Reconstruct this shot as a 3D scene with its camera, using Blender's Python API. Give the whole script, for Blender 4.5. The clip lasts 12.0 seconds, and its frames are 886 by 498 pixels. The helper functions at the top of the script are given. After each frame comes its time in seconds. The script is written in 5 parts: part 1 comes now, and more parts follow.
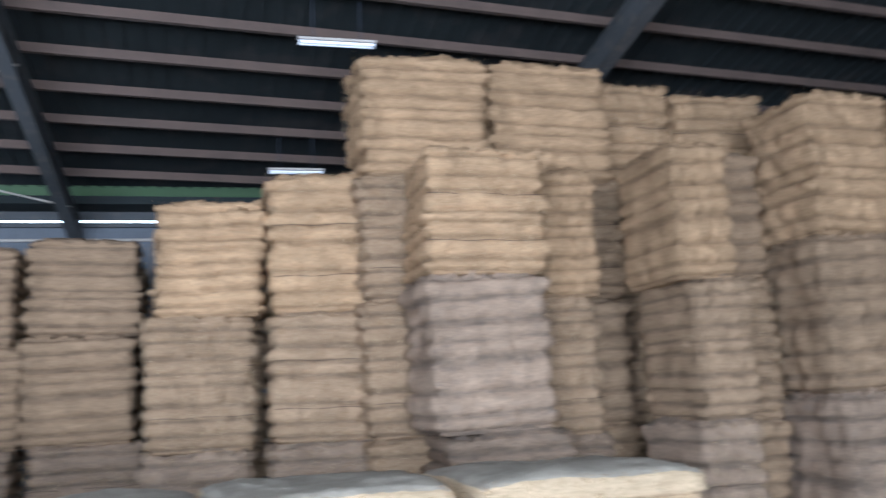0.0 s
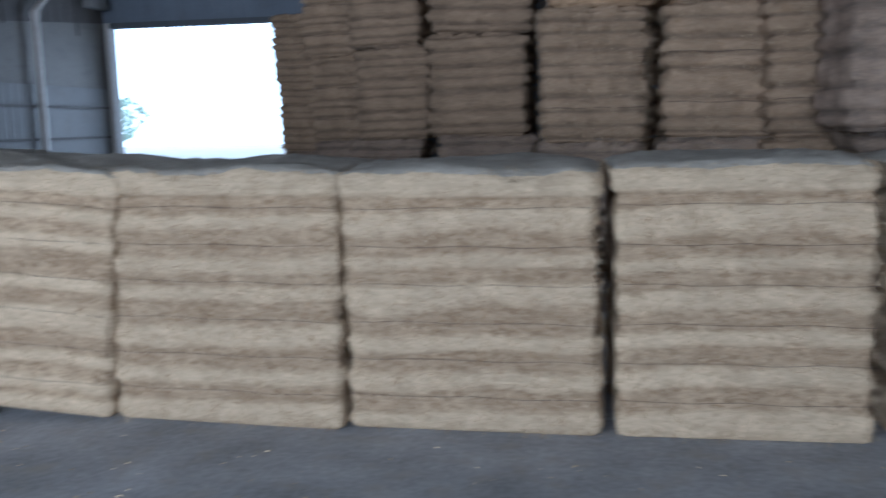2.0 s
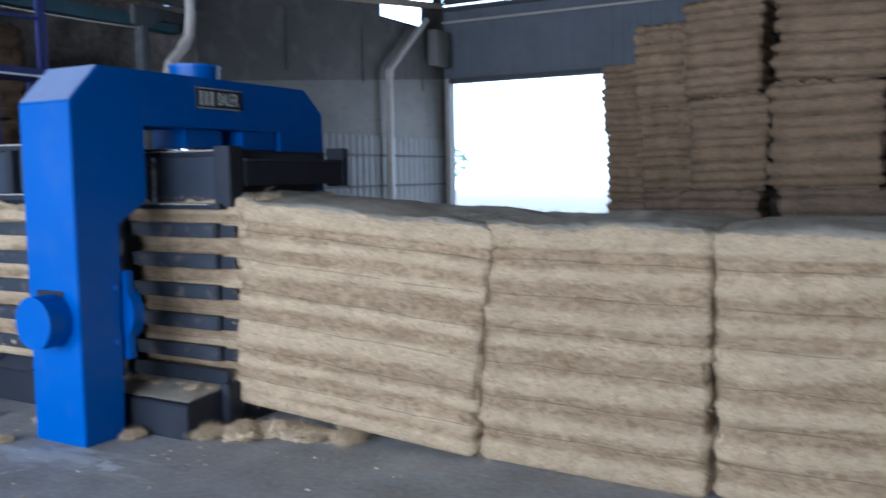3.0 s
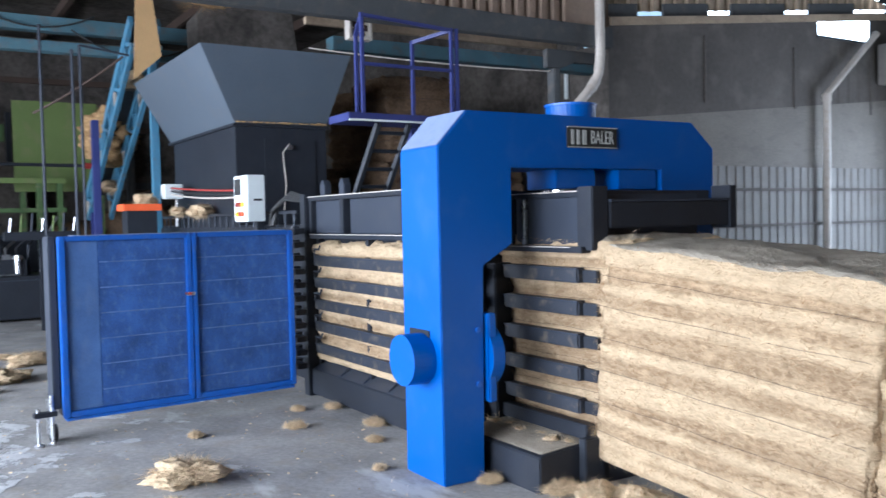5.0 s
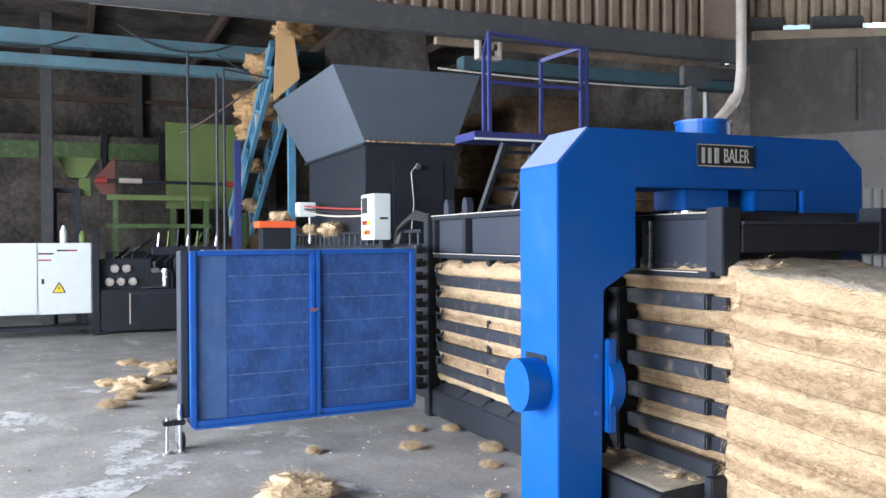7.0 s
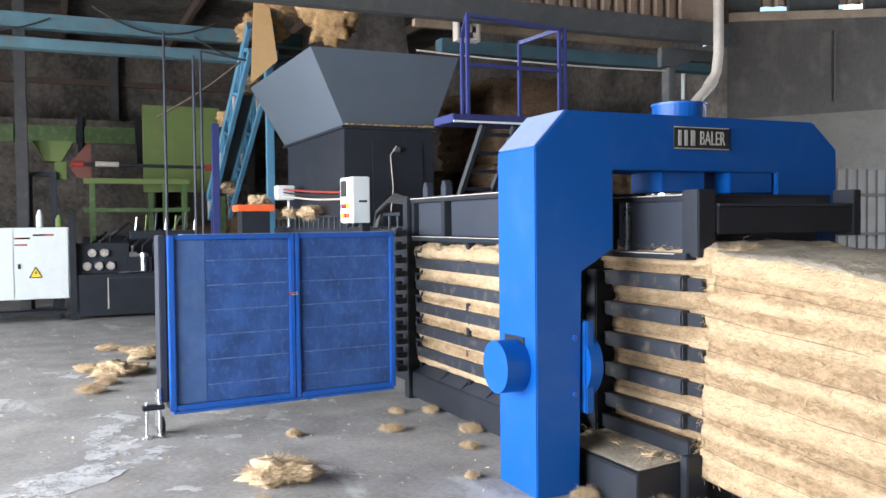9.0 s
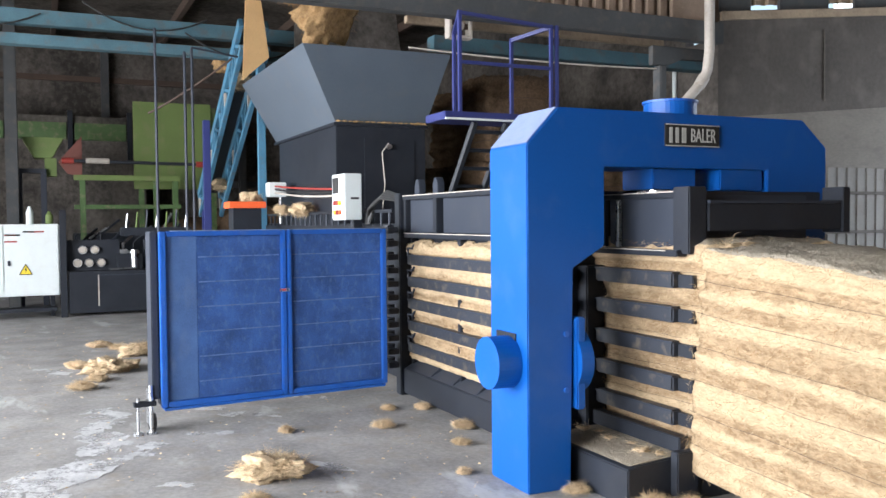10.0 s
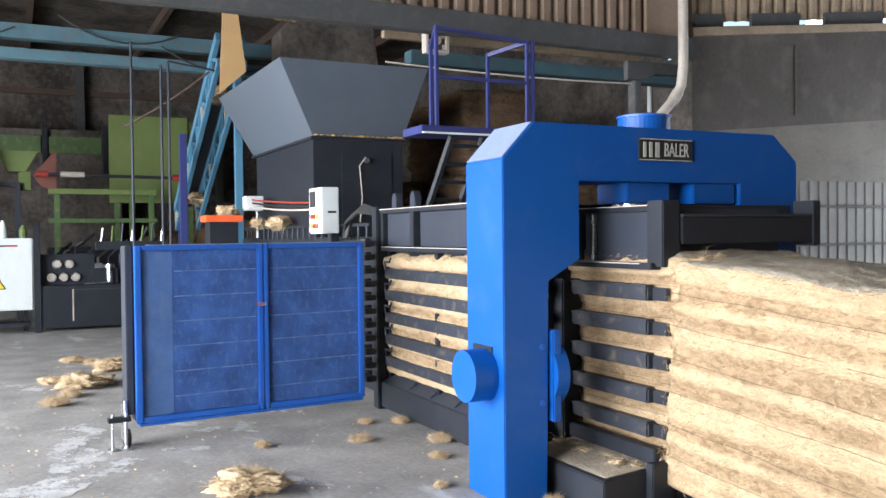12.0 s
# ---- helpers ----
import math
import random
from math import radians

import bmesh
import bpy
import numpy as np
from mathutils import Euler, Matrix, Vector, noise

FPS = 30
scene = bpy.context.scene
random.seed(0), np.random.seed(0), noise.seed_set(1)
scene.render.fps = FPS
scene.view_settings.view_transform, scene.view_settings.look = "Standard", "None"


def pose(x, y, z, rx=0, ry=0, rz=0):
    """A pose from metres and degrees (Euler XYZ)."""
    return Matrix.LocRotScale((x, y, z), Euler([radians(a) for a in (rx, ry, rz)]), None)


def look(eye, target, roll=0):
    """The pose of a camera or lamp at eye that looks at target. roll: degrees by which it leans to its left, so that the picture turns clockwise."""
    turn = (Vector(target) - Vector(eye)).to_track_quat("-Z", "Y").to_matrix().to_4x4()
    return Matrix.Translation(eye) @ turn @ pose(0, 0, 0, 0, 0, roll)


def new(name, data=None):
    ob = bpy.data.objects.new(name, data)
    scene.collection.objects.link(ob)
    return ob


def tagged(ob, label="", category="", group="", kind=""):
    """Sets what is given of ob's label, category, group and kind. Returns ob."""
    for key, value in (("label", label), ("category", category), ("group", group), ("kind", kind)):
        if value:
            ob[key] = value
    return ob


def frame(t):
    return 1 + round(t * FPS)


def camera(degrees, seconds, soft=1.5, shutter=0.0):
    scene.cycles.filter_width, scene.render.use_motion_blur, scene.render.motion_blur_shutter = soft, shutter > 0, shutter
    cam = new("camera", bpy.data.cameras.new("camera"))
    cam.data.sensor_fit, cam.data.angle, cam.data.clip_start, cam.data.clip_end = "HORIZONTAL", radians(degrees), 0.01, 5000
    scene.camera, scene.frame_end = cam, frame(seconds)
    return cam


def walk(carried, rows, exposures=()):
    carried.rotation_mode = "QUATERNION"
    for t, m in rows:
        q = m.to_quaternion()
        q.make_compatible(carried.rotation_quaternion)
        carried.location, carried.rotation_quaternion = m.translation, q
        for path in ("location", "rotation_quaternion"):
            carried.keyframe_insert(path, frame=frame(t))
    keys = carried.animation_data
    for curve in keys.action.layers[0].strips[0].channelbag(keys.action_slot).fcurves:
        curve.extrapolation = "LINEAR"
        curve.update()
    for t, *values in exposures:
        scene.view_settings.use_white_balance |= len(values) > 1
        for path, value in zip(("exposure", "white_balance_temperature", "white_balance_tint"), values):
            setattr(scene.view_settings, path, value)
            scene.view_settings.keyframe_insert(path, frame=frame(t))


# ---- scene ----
cam = camera(54.3, 12.0, shutter=0.5)
PATH = [
    (0, (0.33, 0.081, 1.634), (0.859, 1.982, 1.961), -3.0),
    (0.5, (0.289, 0.092, 1.64), (0.432, 2.062, 1.959), -2.9),
    (1, (0.249, 0.131, 1.572), (0.166, 2.121, 1.747), -2.1),
    (1.5, (0.267, 0.161, 1.46), (0.127, 2.151, 1.315), -1.7),
    (2, (0.187, 0.122, 1.413), (-0.133, 2.075, 1.125), -1.2),
    (2.5, (0.004, 0.063, 1.446), (-0.719, 1.909, 1.178), -0.9),
    (3, (-0.104, 0.02, 1.474), (-1.073, 1.761, 1.301), -0.8),
    (3.5, (-0.143, 0.021, 1.493), (-1.344, 1.616, 1.38), -1.5),
    (3.7, (-0.089, 0.058, 1.489), (-1.387, 1.576, 1.385), -2.0),
    (5.3, (-0.042, 0.703, 1.51), (-1.782, 1.688, 1.448), -0.8),
    (5.5, (-0.062, 0.74, 1.518), (-1.823, 1.686, 1.468), -0.6),
    (6, (-0.077, 0.786, 1.523), (-1.873, 1.667, 1.51), -0.4),
    (6.5, (-0.095, 0.774, 1.519), (-1.914, 1.605, 1.505), -0.5),
    (7, (-0.107, 0.762, 1.491), (-1.948, 1.544, 1.471), -0.3),
    (9, (-0.09, 0.768, 1.498), (-1.912, 1.59, 1.436), -0.6),
    (9.5, (-0.078, 0.751, 1.476), (-1.896, 1.581, 1.418), -0.4),
    (10, (-0.081, 0.759, 1.49), (-1.894, 1.599, 1.423), -0.5),
    (10.5, (-0.081, 0.758, 1.497), (-1.891, 1.607, 1.435), -0.5),
    (11, (-0.082, 0.762, 1.485), (-1.891, 1.615, 1.448), -0.3),
    (11.5, (-0.071, 0.761, 1.494), (-1.871, 1.632, 1.458), -0.5),
    (12, (-0.059, 0.761, 1.493), (-1.852, 1.647, 1.456), -0.6),
]
EXPOSURE = [(0.0, 0.9, 4950, 10), (0.8, 1.08, 4700, 10), (1.5, -0.3, 4680, 10), (2.5, -0.52, 4650, 10), (3.5, -0.1, 5150, 11), (5.5, 0.68, 5350, 12), (7.0, 0.77, 5700, 12), (12.0, 0.84, 6000, 12)]


def look_rows(rows):
    return [(t, look(eye, target, roll)) for t, eye, target, roll in rows]


walk(cam, look_rows(PATH), EXPOSURE)

# ---- light ----


world = bpy.data.worlds.new("world")
scene.world = world
world.use_nodes = True
wn, wl = world.node_tree.nodes, world.node_tree.links
sky = wn.new("ShaderNodeTexSky")
sky.sky_type = "NISHITA"
sky.sun_disc = False
sky.sun_elevation = radians(58)
sky.sun_rotation = radians(160)
sky.air_density, sky.dust_density = 1.6, 3.0
wn["Background"].inputs["Strength"].default_value = 0.15
wl.new(sky.outputs[0], wn["Background"].inputs[0])

sun = new("sun", bpy.data.lights.new("sun", "SUN"))
sun.data.energy, sun.data.angle, sun.data.color = 3.0, radians(1.0), (1.0, 0.95, 0.87)
sun.matrix_basis = look((0, 0, 0), (-0.20, 0.50, -0.85))


def opening_light(x, y, z, target, w, h, power, color, spread=180):
    lamp = new("opening_skylight", bpy.data.lights.new("opening_skylight", "AREA"))
    lamp.data.shape, lamp.data.size, lamp.data.size_y = "RECTANGLE", w, h
    lamp.data.energy, lamp.data.color, lamp.data.spread = power, color, radians(spread)
    lamp.matrix_basis = look((x, y, z), target)


# daylight through the wide open front of the hall, behind the camera
opening_light(-4.6, -6.4, 2.5, (-4.6, 5.0, 1.8), 13.5, 4.6, 2050, (1.0, 0.985, 0.96), 160)
# daylight through the loading door in the far wall
opening_light(-5.35, 13.65, 1.6, (-5.0, 5.0, 1.0), 2.6, 2.7, 160, (0.90, 0.96, 1.0))


# ---- materials ----
def material(name, color, rough=0.7, metal=0.0, var=0.25, scale=3.0, fine=40.0, bump=0.15, stretch=(1, 1, 1),
             dark=None, dirt=0.0, dirt_color=(0.25, 0.19, 0.12), dirt_scale=0.0, contrast=0.2, spec=0.5, per_object=0.0, bump_fine=1.0):
    m = bpy.data.materials.new(name)
    m.use_nodes = True
    n, l = m.node_tree.nodes, m.node_tree.links
    b = n["Principled BSDF"]
    b.inputs["Metallic"].default_value = metal
    b.inputs["Specular IOR Level"].default_value = spec
    tc = n.new("ShaderNodeTexCoord")
    mp = n.new("ShaderNodeMapping")
    mp.inputs["Scale"].default_value = stretch
    l.new(tc.outputs["Object"], mp.inputs["Vector"])
    big, small = n.new("ShaderNodeTexNoise"), n.new("ShaderNodeTexNoise")
    big.inputs["Scale"].default_value, big.inputs["Detail"].default_value = scale, 5
    small.inputs["Scale"].default_value, small.inputs["Detail"].default_value = fine, 6
    small.inputs["Roughness"].default_value = 0.7
    l.new(tc.outputs["Object"], big.inputs["Vector"])
    l.new(mp.outputs[0], small.inputs["Vector"])
    ramp = n.new("ShaderNodeMapRange")
    ramp.inputs["From Min"].default_value, ramp.inputs["From Max"].default_value = 0.5 - contrast, 0.5 + contrast
    mix_f = n.new("ShaderNodeMath")
    mix_f.operation = "ADD"
    half = n.new("ShaderNodeMath")
    half.operation = "MULTIPLY"
    half.inputs[1].default_value = 0.5
    l.new(big.outputs["Fac"], mix_f.inputs[0])
    l.new(small.outputs["Fac"], mix_f.inputs[1])
    l.new(mix_f.outputs[0], half.inputs[0])
    l.new(half.outputs[0], ramp.inputs["Value"])
    col = n.new("ShaderNodeMix")
    col.data_type = "RGBA"
    dk = dark or tuple(c * (1 - var) for c in color)
    lt = tuple(min(1, c * (1 + var * 0.6)) for c in color)
    col.inputs["A"].default_value, col.inputs["B"].default_value = (*dk, 1), (*lt, 1)
    l.new(ramp.outputs[0], col.inputs["Factor"])
    out = col.outputs["Result"]
    if dirt:
        d = n.new("ShaderNodeTexNoise")
        d.inputs["Scale"].default_value, d.inputs["Detail"].default_value = dirt_scale or scale * 2.3, 8
        l.new(mp.outputs[0], d.inputs["Vector"])
        dr = n.new("ShaderNodeMapRange")
        dr.inputs["From Min"].default_value, dr.inputs["From Max"].default_value = 0.52, 0.72
        dr.inputs["To Max"].default_value = dirt
        l.new(d.outputs["Fac"], dr.inputs["Value"])
        c2 = n.new("ShaderNodeMix")
        c2.data_type = "RGBA"
        l.new(dr.outputs[0], c2.inputs["Factor"])
        l.new(out, c2.inputs["A"])
        c2.inputs["B"].default_value = (*dirt_color, 1)
        out = c2.outputs["Result"]
    if per_object:
        oi = n.new("ShaderNodeObjectInfo")
        hv = n.new("ShaderNodeHueSaturation")
        mr = n.new("ShaderNodeMapRange")
        mr.inputs["To Min"].default_value, mr.inputs["To Max"].default_value = 1 - per_object, 1 + per_object
        l.new(oi.outputs["Random"], mr.inputs["Value"])
        l.new(mr.outputs[0], hv.inputs["Value"])
        l.new(out, hv.inputs["Color"])
        out = hv.outputs["Color"]
    l.new(out, b.inputs["Base Color"])
    rr = n.new("ShaderNodeMapRange")
    rr.inputs["To Min"].default_value, rr.inputs["To Max"].default_value = max(0.05, rough - 0.12), min(1, rough + 0.12)
    l.new(half.outputs[0], rr.inputs["Value"])
    l.new(rr.outputs[0], b.inputs["Roughness"])
    if bump:
        bp = n.new("ShaderNodeBump")
        bp.inputs["Strength"].default_value, bp.inputs["Distance"].default_value = bump, 0.02 * bump_fine
        l.new(small.outputs["Fac"], bp.inputs["Height"])
        l.new(bp.outputs[0], b.inputs["Normal"])
    return m


def plain(name, color, rough=0.5, metal=0.0):
    return material(name, color, rough, metal, var=0.12, scale=8, fine=90, bump=0.04)


def fibre(name, color, old, *args, streak=(0.30, 0.20, 0.12), streaks=0.6, **keys):
    """Fibre with fresh folds, thin brown streaks along the layers, and greyer cut ends that include painted crease
    shade.
    """
    m = material(name, color, *args, **keys)
    n, l = m.node_tree.nodes, m.node_tree.links
    b = n["Principled BSDF"]
    src = b.inputs["Base Color"].links[0].from_socket
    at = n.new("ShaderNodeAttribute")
    at.attribute_name = "crease_tone"
    tc = n.new("ShaderNodeTexCoord")
    fac = None
    # long thin streaks, and short ragged flecks, both laid along the layers
    for stretch, scale, lo, hi, amount in (((1.6, 1.6, 46), 1.0, 0.50, 0.66, streaks * 0.75), ((17, 17, 40), 1.0, 0.485, 0.60, streaks), ((6, 6, 16), 1.0, 0.50, 0.63, streaks * 0.9)):
        mp, nz, mr = n.new("ShaderNodeMapping"), n.new("ShaderNodeTexNoise"), n.new("ShaderNodeMapRange")
        mp.inputs["Scale"].default_value = stretch
        nz.inputs["Scale"].default_value, nz.inputs["Detail"].default_value, nz.inputs["Roughness"].default_value = scale, 7, 0.68
        mr.inputs["From Min"].default_value, mr.inputs["From Max"].default_value = lo, hi
        mr.inputs["To Max"].default_value = amount
        l.new(tc.outputs["Object"], mp.inputs["Vector"])
        l.new(mp.outputs[0], nz.inputs["Vector"])
        l.new(nz.outputs["Fac"], mr.inputs["Value"])
        if fac is None:
            fac = mr.outputs[0]
        else:
            mx = n.new("ShaderNodeMath")
            mx.operation = "MAXIMUM"
            l.new(fac, mx.inputs[0])
            l.new(mr.outputs[0], mx.inputs[1])
            fac = mx.outputs[0]
    # streaks are weaker on the folds than in the creases between them
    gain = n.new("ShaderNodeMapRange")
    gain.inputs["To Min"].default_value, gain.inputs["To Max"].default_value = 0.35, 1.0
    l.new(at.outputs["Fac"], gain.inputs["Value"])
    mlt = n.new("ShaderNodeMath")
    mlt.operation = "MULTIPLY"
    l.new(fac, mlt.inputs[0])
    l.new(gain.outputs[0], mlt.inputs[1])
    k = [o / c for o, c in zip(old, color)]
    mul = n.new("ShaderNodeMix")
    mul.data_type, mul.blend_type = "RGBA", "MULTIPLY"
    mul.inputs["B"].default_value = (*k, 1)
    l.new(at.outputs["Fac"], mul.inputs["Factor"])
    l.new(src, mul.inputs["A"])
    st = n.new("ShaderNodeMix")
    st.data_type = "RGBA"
    st.inputs["B"].default_value = (*streak, 1)
    l.new(mlt.outputs[0], st.inputs["Factor"])
    l.new(mul.outputs["Result"], st.inputs["A"])
    l.new(st.outputs["Result"], b.inputs["Base Color"])
    return m


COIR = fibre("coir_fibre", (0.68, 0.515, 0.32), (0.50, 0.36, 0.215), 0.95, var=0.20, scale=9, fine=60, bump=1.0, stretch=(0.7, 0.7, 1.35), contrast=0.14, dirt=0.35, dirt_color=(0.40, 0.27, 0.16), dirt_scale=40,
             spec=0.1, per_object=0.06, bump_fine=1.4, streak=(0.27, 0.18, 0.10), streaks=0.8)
COIR_TOP = material("tan_grey_coir_fibre", (0.42, 0.365, 0.285), 0.95, var=0.35, scale=7, fine=45, bump=0.9, spec=0.1, bump_fine=1.5)
OLD_KEYS = dict(var=0.34, contrast=0.14, dirt=0.4, dirt_scale=12, scale=3, fine=34, bump=0.9, stretch=(0.6, 0.6, 2.0), spec=0.1, bump_fine=1.6)
COIR_OLD = fibre("aged_coir_fibre", (0.40, 0.275, 0.165), (0.25, 0.175, 0.11), 0.95, dirt_color=(0.20, 0.14, 0.09), per_object=0.12, streak=(0.16, 0.11, 0.07), streaks=0.5, **OLD_KEYS)
COIR_GOLD = fibre("golden_coir_fibre", (0.49, 0.325, 0.18), (0.31, 0.205, 0.115), 0.95, dirt_color=(0.27, 0.17, 0.09), per_object=0.12, streak=(0.20, 0.13, 0.07), streaks=0.45, **OLD_KEYS)
COIR_GREY = fibre("grey_brown_coir_fibre", (0.38, 0.272, 0.185), (0.225, 0.165, 0.115), 0.95, dirt_color=(0.19, 0.155, 0.125), per_object=0.12, streak=(0.14, 0.115, 0.095), streaks=0.5, **OLD_KEYS)
SCRAP = material("pale_coir_scrap", (0.68, 0.52, 0.33), 0.95, var=0.4, scale=14, fine=70, bump=1.0, contrast=0.14, spec=0.1, dirt=0.5, dirt_color=(0.33, 0.22, 0.12), dirt_scale=45, per_object=0.1)
TUFT = material("brown_coir_tuft", (0.42, 0.27, 0.13), 0.95, var=0.5, scale=9, fine=50, bump=1.0, contrast=0.12, spec=0.1)
TUFT_STRAND = material("brown_loose_fibre", (0.32, 0.20, 0.10), 0.9, var=0.4, scale=20, fine=60, bump=0.0, spec=0.1)
STRAND = material("loose_fibre", (0.58, 0.44, 0.27), 0.9, var=0.4, scale=20, fine=60, bump=0.0, spec=0.1)
BLUE = material("blue_machine_paint", (0.005, 0.078, 0.33), 0.42, spec=0.3, var=0.10, scale=2.5, fine=60, bump=0.03, dirt=0.12, dirt_color=(0.10, 0.16, 0.30))
BLUE_EDGE = material("blue_frame_paint", (0.015, 0.10, 0.42), 0.45, var=0.15, scale=5, fine=60, bump=0.03, dirt=0.2, dirt_color=(0.12, 0.16, 0.28))
BLUE_MESH = material("blue_perforated_sheet", (0.040, 0.100, 0.30), 0.65, var=0.45, scale=5, fine=190, bump=0.35, contrast=0.12, stretch=(1, 1, 0.6), dirt=0.35, dirt_scale=28, dirt_color=(0.13, 0.20, 0.35), spec=0.25)
BLUE_PALE = material("dusty_blue_sheet", (0.075, 0.145, 0.33), 0.7, var=0.3, scale=5, fine=190, bump=0.25, contrast=0.14, stretch=(1, 1, 0.4), dirt=0.4, dirt_color=(0.13, 0.18, 0.30), spec=0.25)
# pale blue for the chamfer's sky reflection and the dust on the door top
BLUE_SHEEN_DUST = material("sky_sheen_and_dust_on_blue", (0.20, 0.25, 0.40), 0.6, var=0.2, scale=5, fine=60, bump=0.03, dirt=0.3, dirt_color=(0.10, 0.17, 0.36))
HUSK = material("dark_husk_fibre", (0.15, 0.10, 0.062), 0.95, var=0.5, scale=3, fine=30, bump=0.9, contrast=0.12, spec=0.1, dirt=0.5, dirt_color=(0.06, 0.042, 0.03), dirt_scale=6)
DUSTY_RIB = material("dusty_blue_rib", (0.115, 0.175, 0.36), 0.8, var=0.4, scale=9, fine=50, bump=0.1, contrast=0.1, dirt=0.9, dirt_color=(0.05, 0.10, 0.28), dirt_scale=14)
DARKBLUE = material("dark_blue_rail_paint", (0.03, 0.038, 0.15), 0.5, var=0.2, scale=5, fine=50, bump=0.05)
CYAN = material("light_blue_steel_paint", (0.07, 0.20, 0.31), 0.6, var=0.25, scale=4, fine=50, bump=0.08, dirt=0.5, dirt_color=(0.15, 0.12, 0.09))
TEAL = material("faded_teal_beam_paint", (0.075, 0.145, 0.175), 0.75, spec=0.25, var=0.3, scale=3, fine=50, bump=0.1, dirt=0.5, dirt_color=(0.12, 0.09, 0.07))
BLACK = material("black_machine_paint", (0.020, 0.023, 0.030), 0.42, var=0.3, scale=4, fine=70, bump=0.05, dirt=0.10, dirt_color=(0.06, 0.052, 0.042), spec=0.28)
GREY = material("grey_hopper_paint", (0.085, 0.105, 0.13), 0.5, var=0.14, scale=2.5, fine=50, bump=0.03, dirt=0.2, dirt_color=(0.13, 0.12, 0.11))
SLATE = material("slate_panel_paint", (0.033, 0.039, 0.053), 0.45, var=0.12, scale=3, fine=60, bump=0.03, dirt=0.08, dirt_color=(0.09, 0.085, 0.08), spec=0.3)
BARS = material("dusty_black_bar_paint", (0.026, 0.03, 0.04), 0.5, var=0.3, scale=6, fine=70, bump=0.08, dirt=0.6, dirt_color=(0.16, 0.13, 0.09))
WHITE = material("white_cabinet_paint", (0.62, 0.66, 0.65), 0.5, var=0.06, scale=4, fine=50, bump=0.02, dirt=0.15, dirt_color=(0.5, 0.46, 0.4))
STEEL = plain("bright_steel", (0.62, 0.63, 0.65), 0.28, 1.0)
GALV = material("pale_plastic_pipe", (0.43, 0.39, 0.34), 0.6, var=0.2, scale=6, fine=50, bump=0.05, dirt=0.4)
GREEN = material("green_sheet_paint", (0.13, 0.185, 0.05), 0.65, var=0.15, scale=2, fine=40, bump=0.04, dirt=0.25)
GREEN_DK = material("dark_green_machine_paint", (0.07, 0.13, 0.04), 0.6, var=0.3, scale=4, fine=40, bump=0.06, dirt=0.5)
RED = plain("red_paint", (0.30, 0.04, 0.03), 0.5)
FADED_RED = plain("faded_red_paint", (0.17, 0.06, 0.045), 0.7)
ORANGE = plain("orange_paint", (0.75, 0.12, 0.03), 0.5)
YELLOW = plain("yellow_sign", (0.80, 0.60, 0.03), 0.5)
INK = plain("black_ink", (0.02, 0.02, 0.02), 0.6)
LETTER = plain("pale_letter_paint", (0.40, 0.40, 0.37), 0.5)
RUBBER = plain("black_rubber_hose", (0.02, 0.02, 0.02), 0.55)
BOARD = material("plywood_board", (0.62, 0.40, 0.18), 0.75, var=0.2, scale=3, fine=30, bump=0.1, stretch=(6, 6, 0.6))
RUST = material("rusty_purlin_steel", (0.085, 0.057, 0.043), 0.85, var=0.35, scale=3, fine=40, bump=0.15)
RAFTER = material("dark_rafter_steel", (0.055, 0.058, 0.06), 0.75, var=0.3, scale=3, fine=40, bump=0.1, dirt=0.15)
ROOF = material("dark_roof_sheet", (0.021, 0.025, 0.025), 0.85, spec=0.15, var=0.3, scale=0.9, fine=30, bump=0.08, dirt=0.4, dirt_color=(0.06, 0.05, 0.045))
SHEET = material("weathered_wall_sheet", (0.18, 0.17, 0.155), 0.8, var=0.25, scale=1.2, fine=30, bump=0.1, dirt=0.5, dirt_color=(0.12, 0.10, 0.08))
SHEET_DK = material("dark_wall_sheet", (0.095, 0.085, 0.076), 0.85, var=0.35, scale=1.1, fine=18, bump=0.12, dirt=0.5, dirt_color=(0.16, 0.145, 0.125), spec=0.2)
SHEET_BR = material("brown_cladding_sheet", (0.22, 0.16, 0.115), 0.75, var=0.3, scale=1.5, fine=30, bump=0.1, dirt=0.5, dirt_color=(0.11, 0.08, 0.06))
SHEET_MID = material("mid_grey_wall_sheet", (0.17, 0.155, 0.135), 0.85, spec=0.2, var=0.3, scale=1.4, fine=16, bump=0.12, dirt=0.5, dirt_color=(0.11, 0.10, 0.09), stretch=(1, 1, 3))
SHEET_TAN = material("tan_eave_board", (0.34, 0.265, 0.185), 0.8, spec=0.2, var=0.35, scale=2.0, fine=24, bump=0.15, dirt=0.5, dirt_color=(0.15, 0.11, 0.08))
SHEET_BL = material("blue_grey_wall_sheet", (0.13, 0.14, 0.155), 0.85, spec=0.2, var=0.25, scale=1.2, fine=30, bump=0.1, dirt=0.4, dirt_color=(0.09, 0.09, 0.09))
DARKWALL = material("dark_blotched_wall", (0.11, 0.098, 0.086), 0.9, spec=0.15, var=0.6, scale=0.9, fine=9, bump=0.4, contrast=0.12, dirt=0.6, dirt_color=(0.02, 0.018, 0.018), dirt_scale=1.6)
# leaf colour washed out to carry the glare of the yard
LEAF = material("glare_washed_foliage", (0.62, 0.74, 0.62), 0.9, var=0.3, scale=0.8, fine=6, bump=0.5)
YARD = material("pale_yard_ground", (0.55, 0.52, 0.46), 0.95, var=0.2, scale=0.6, fine=20, bump=0.2)


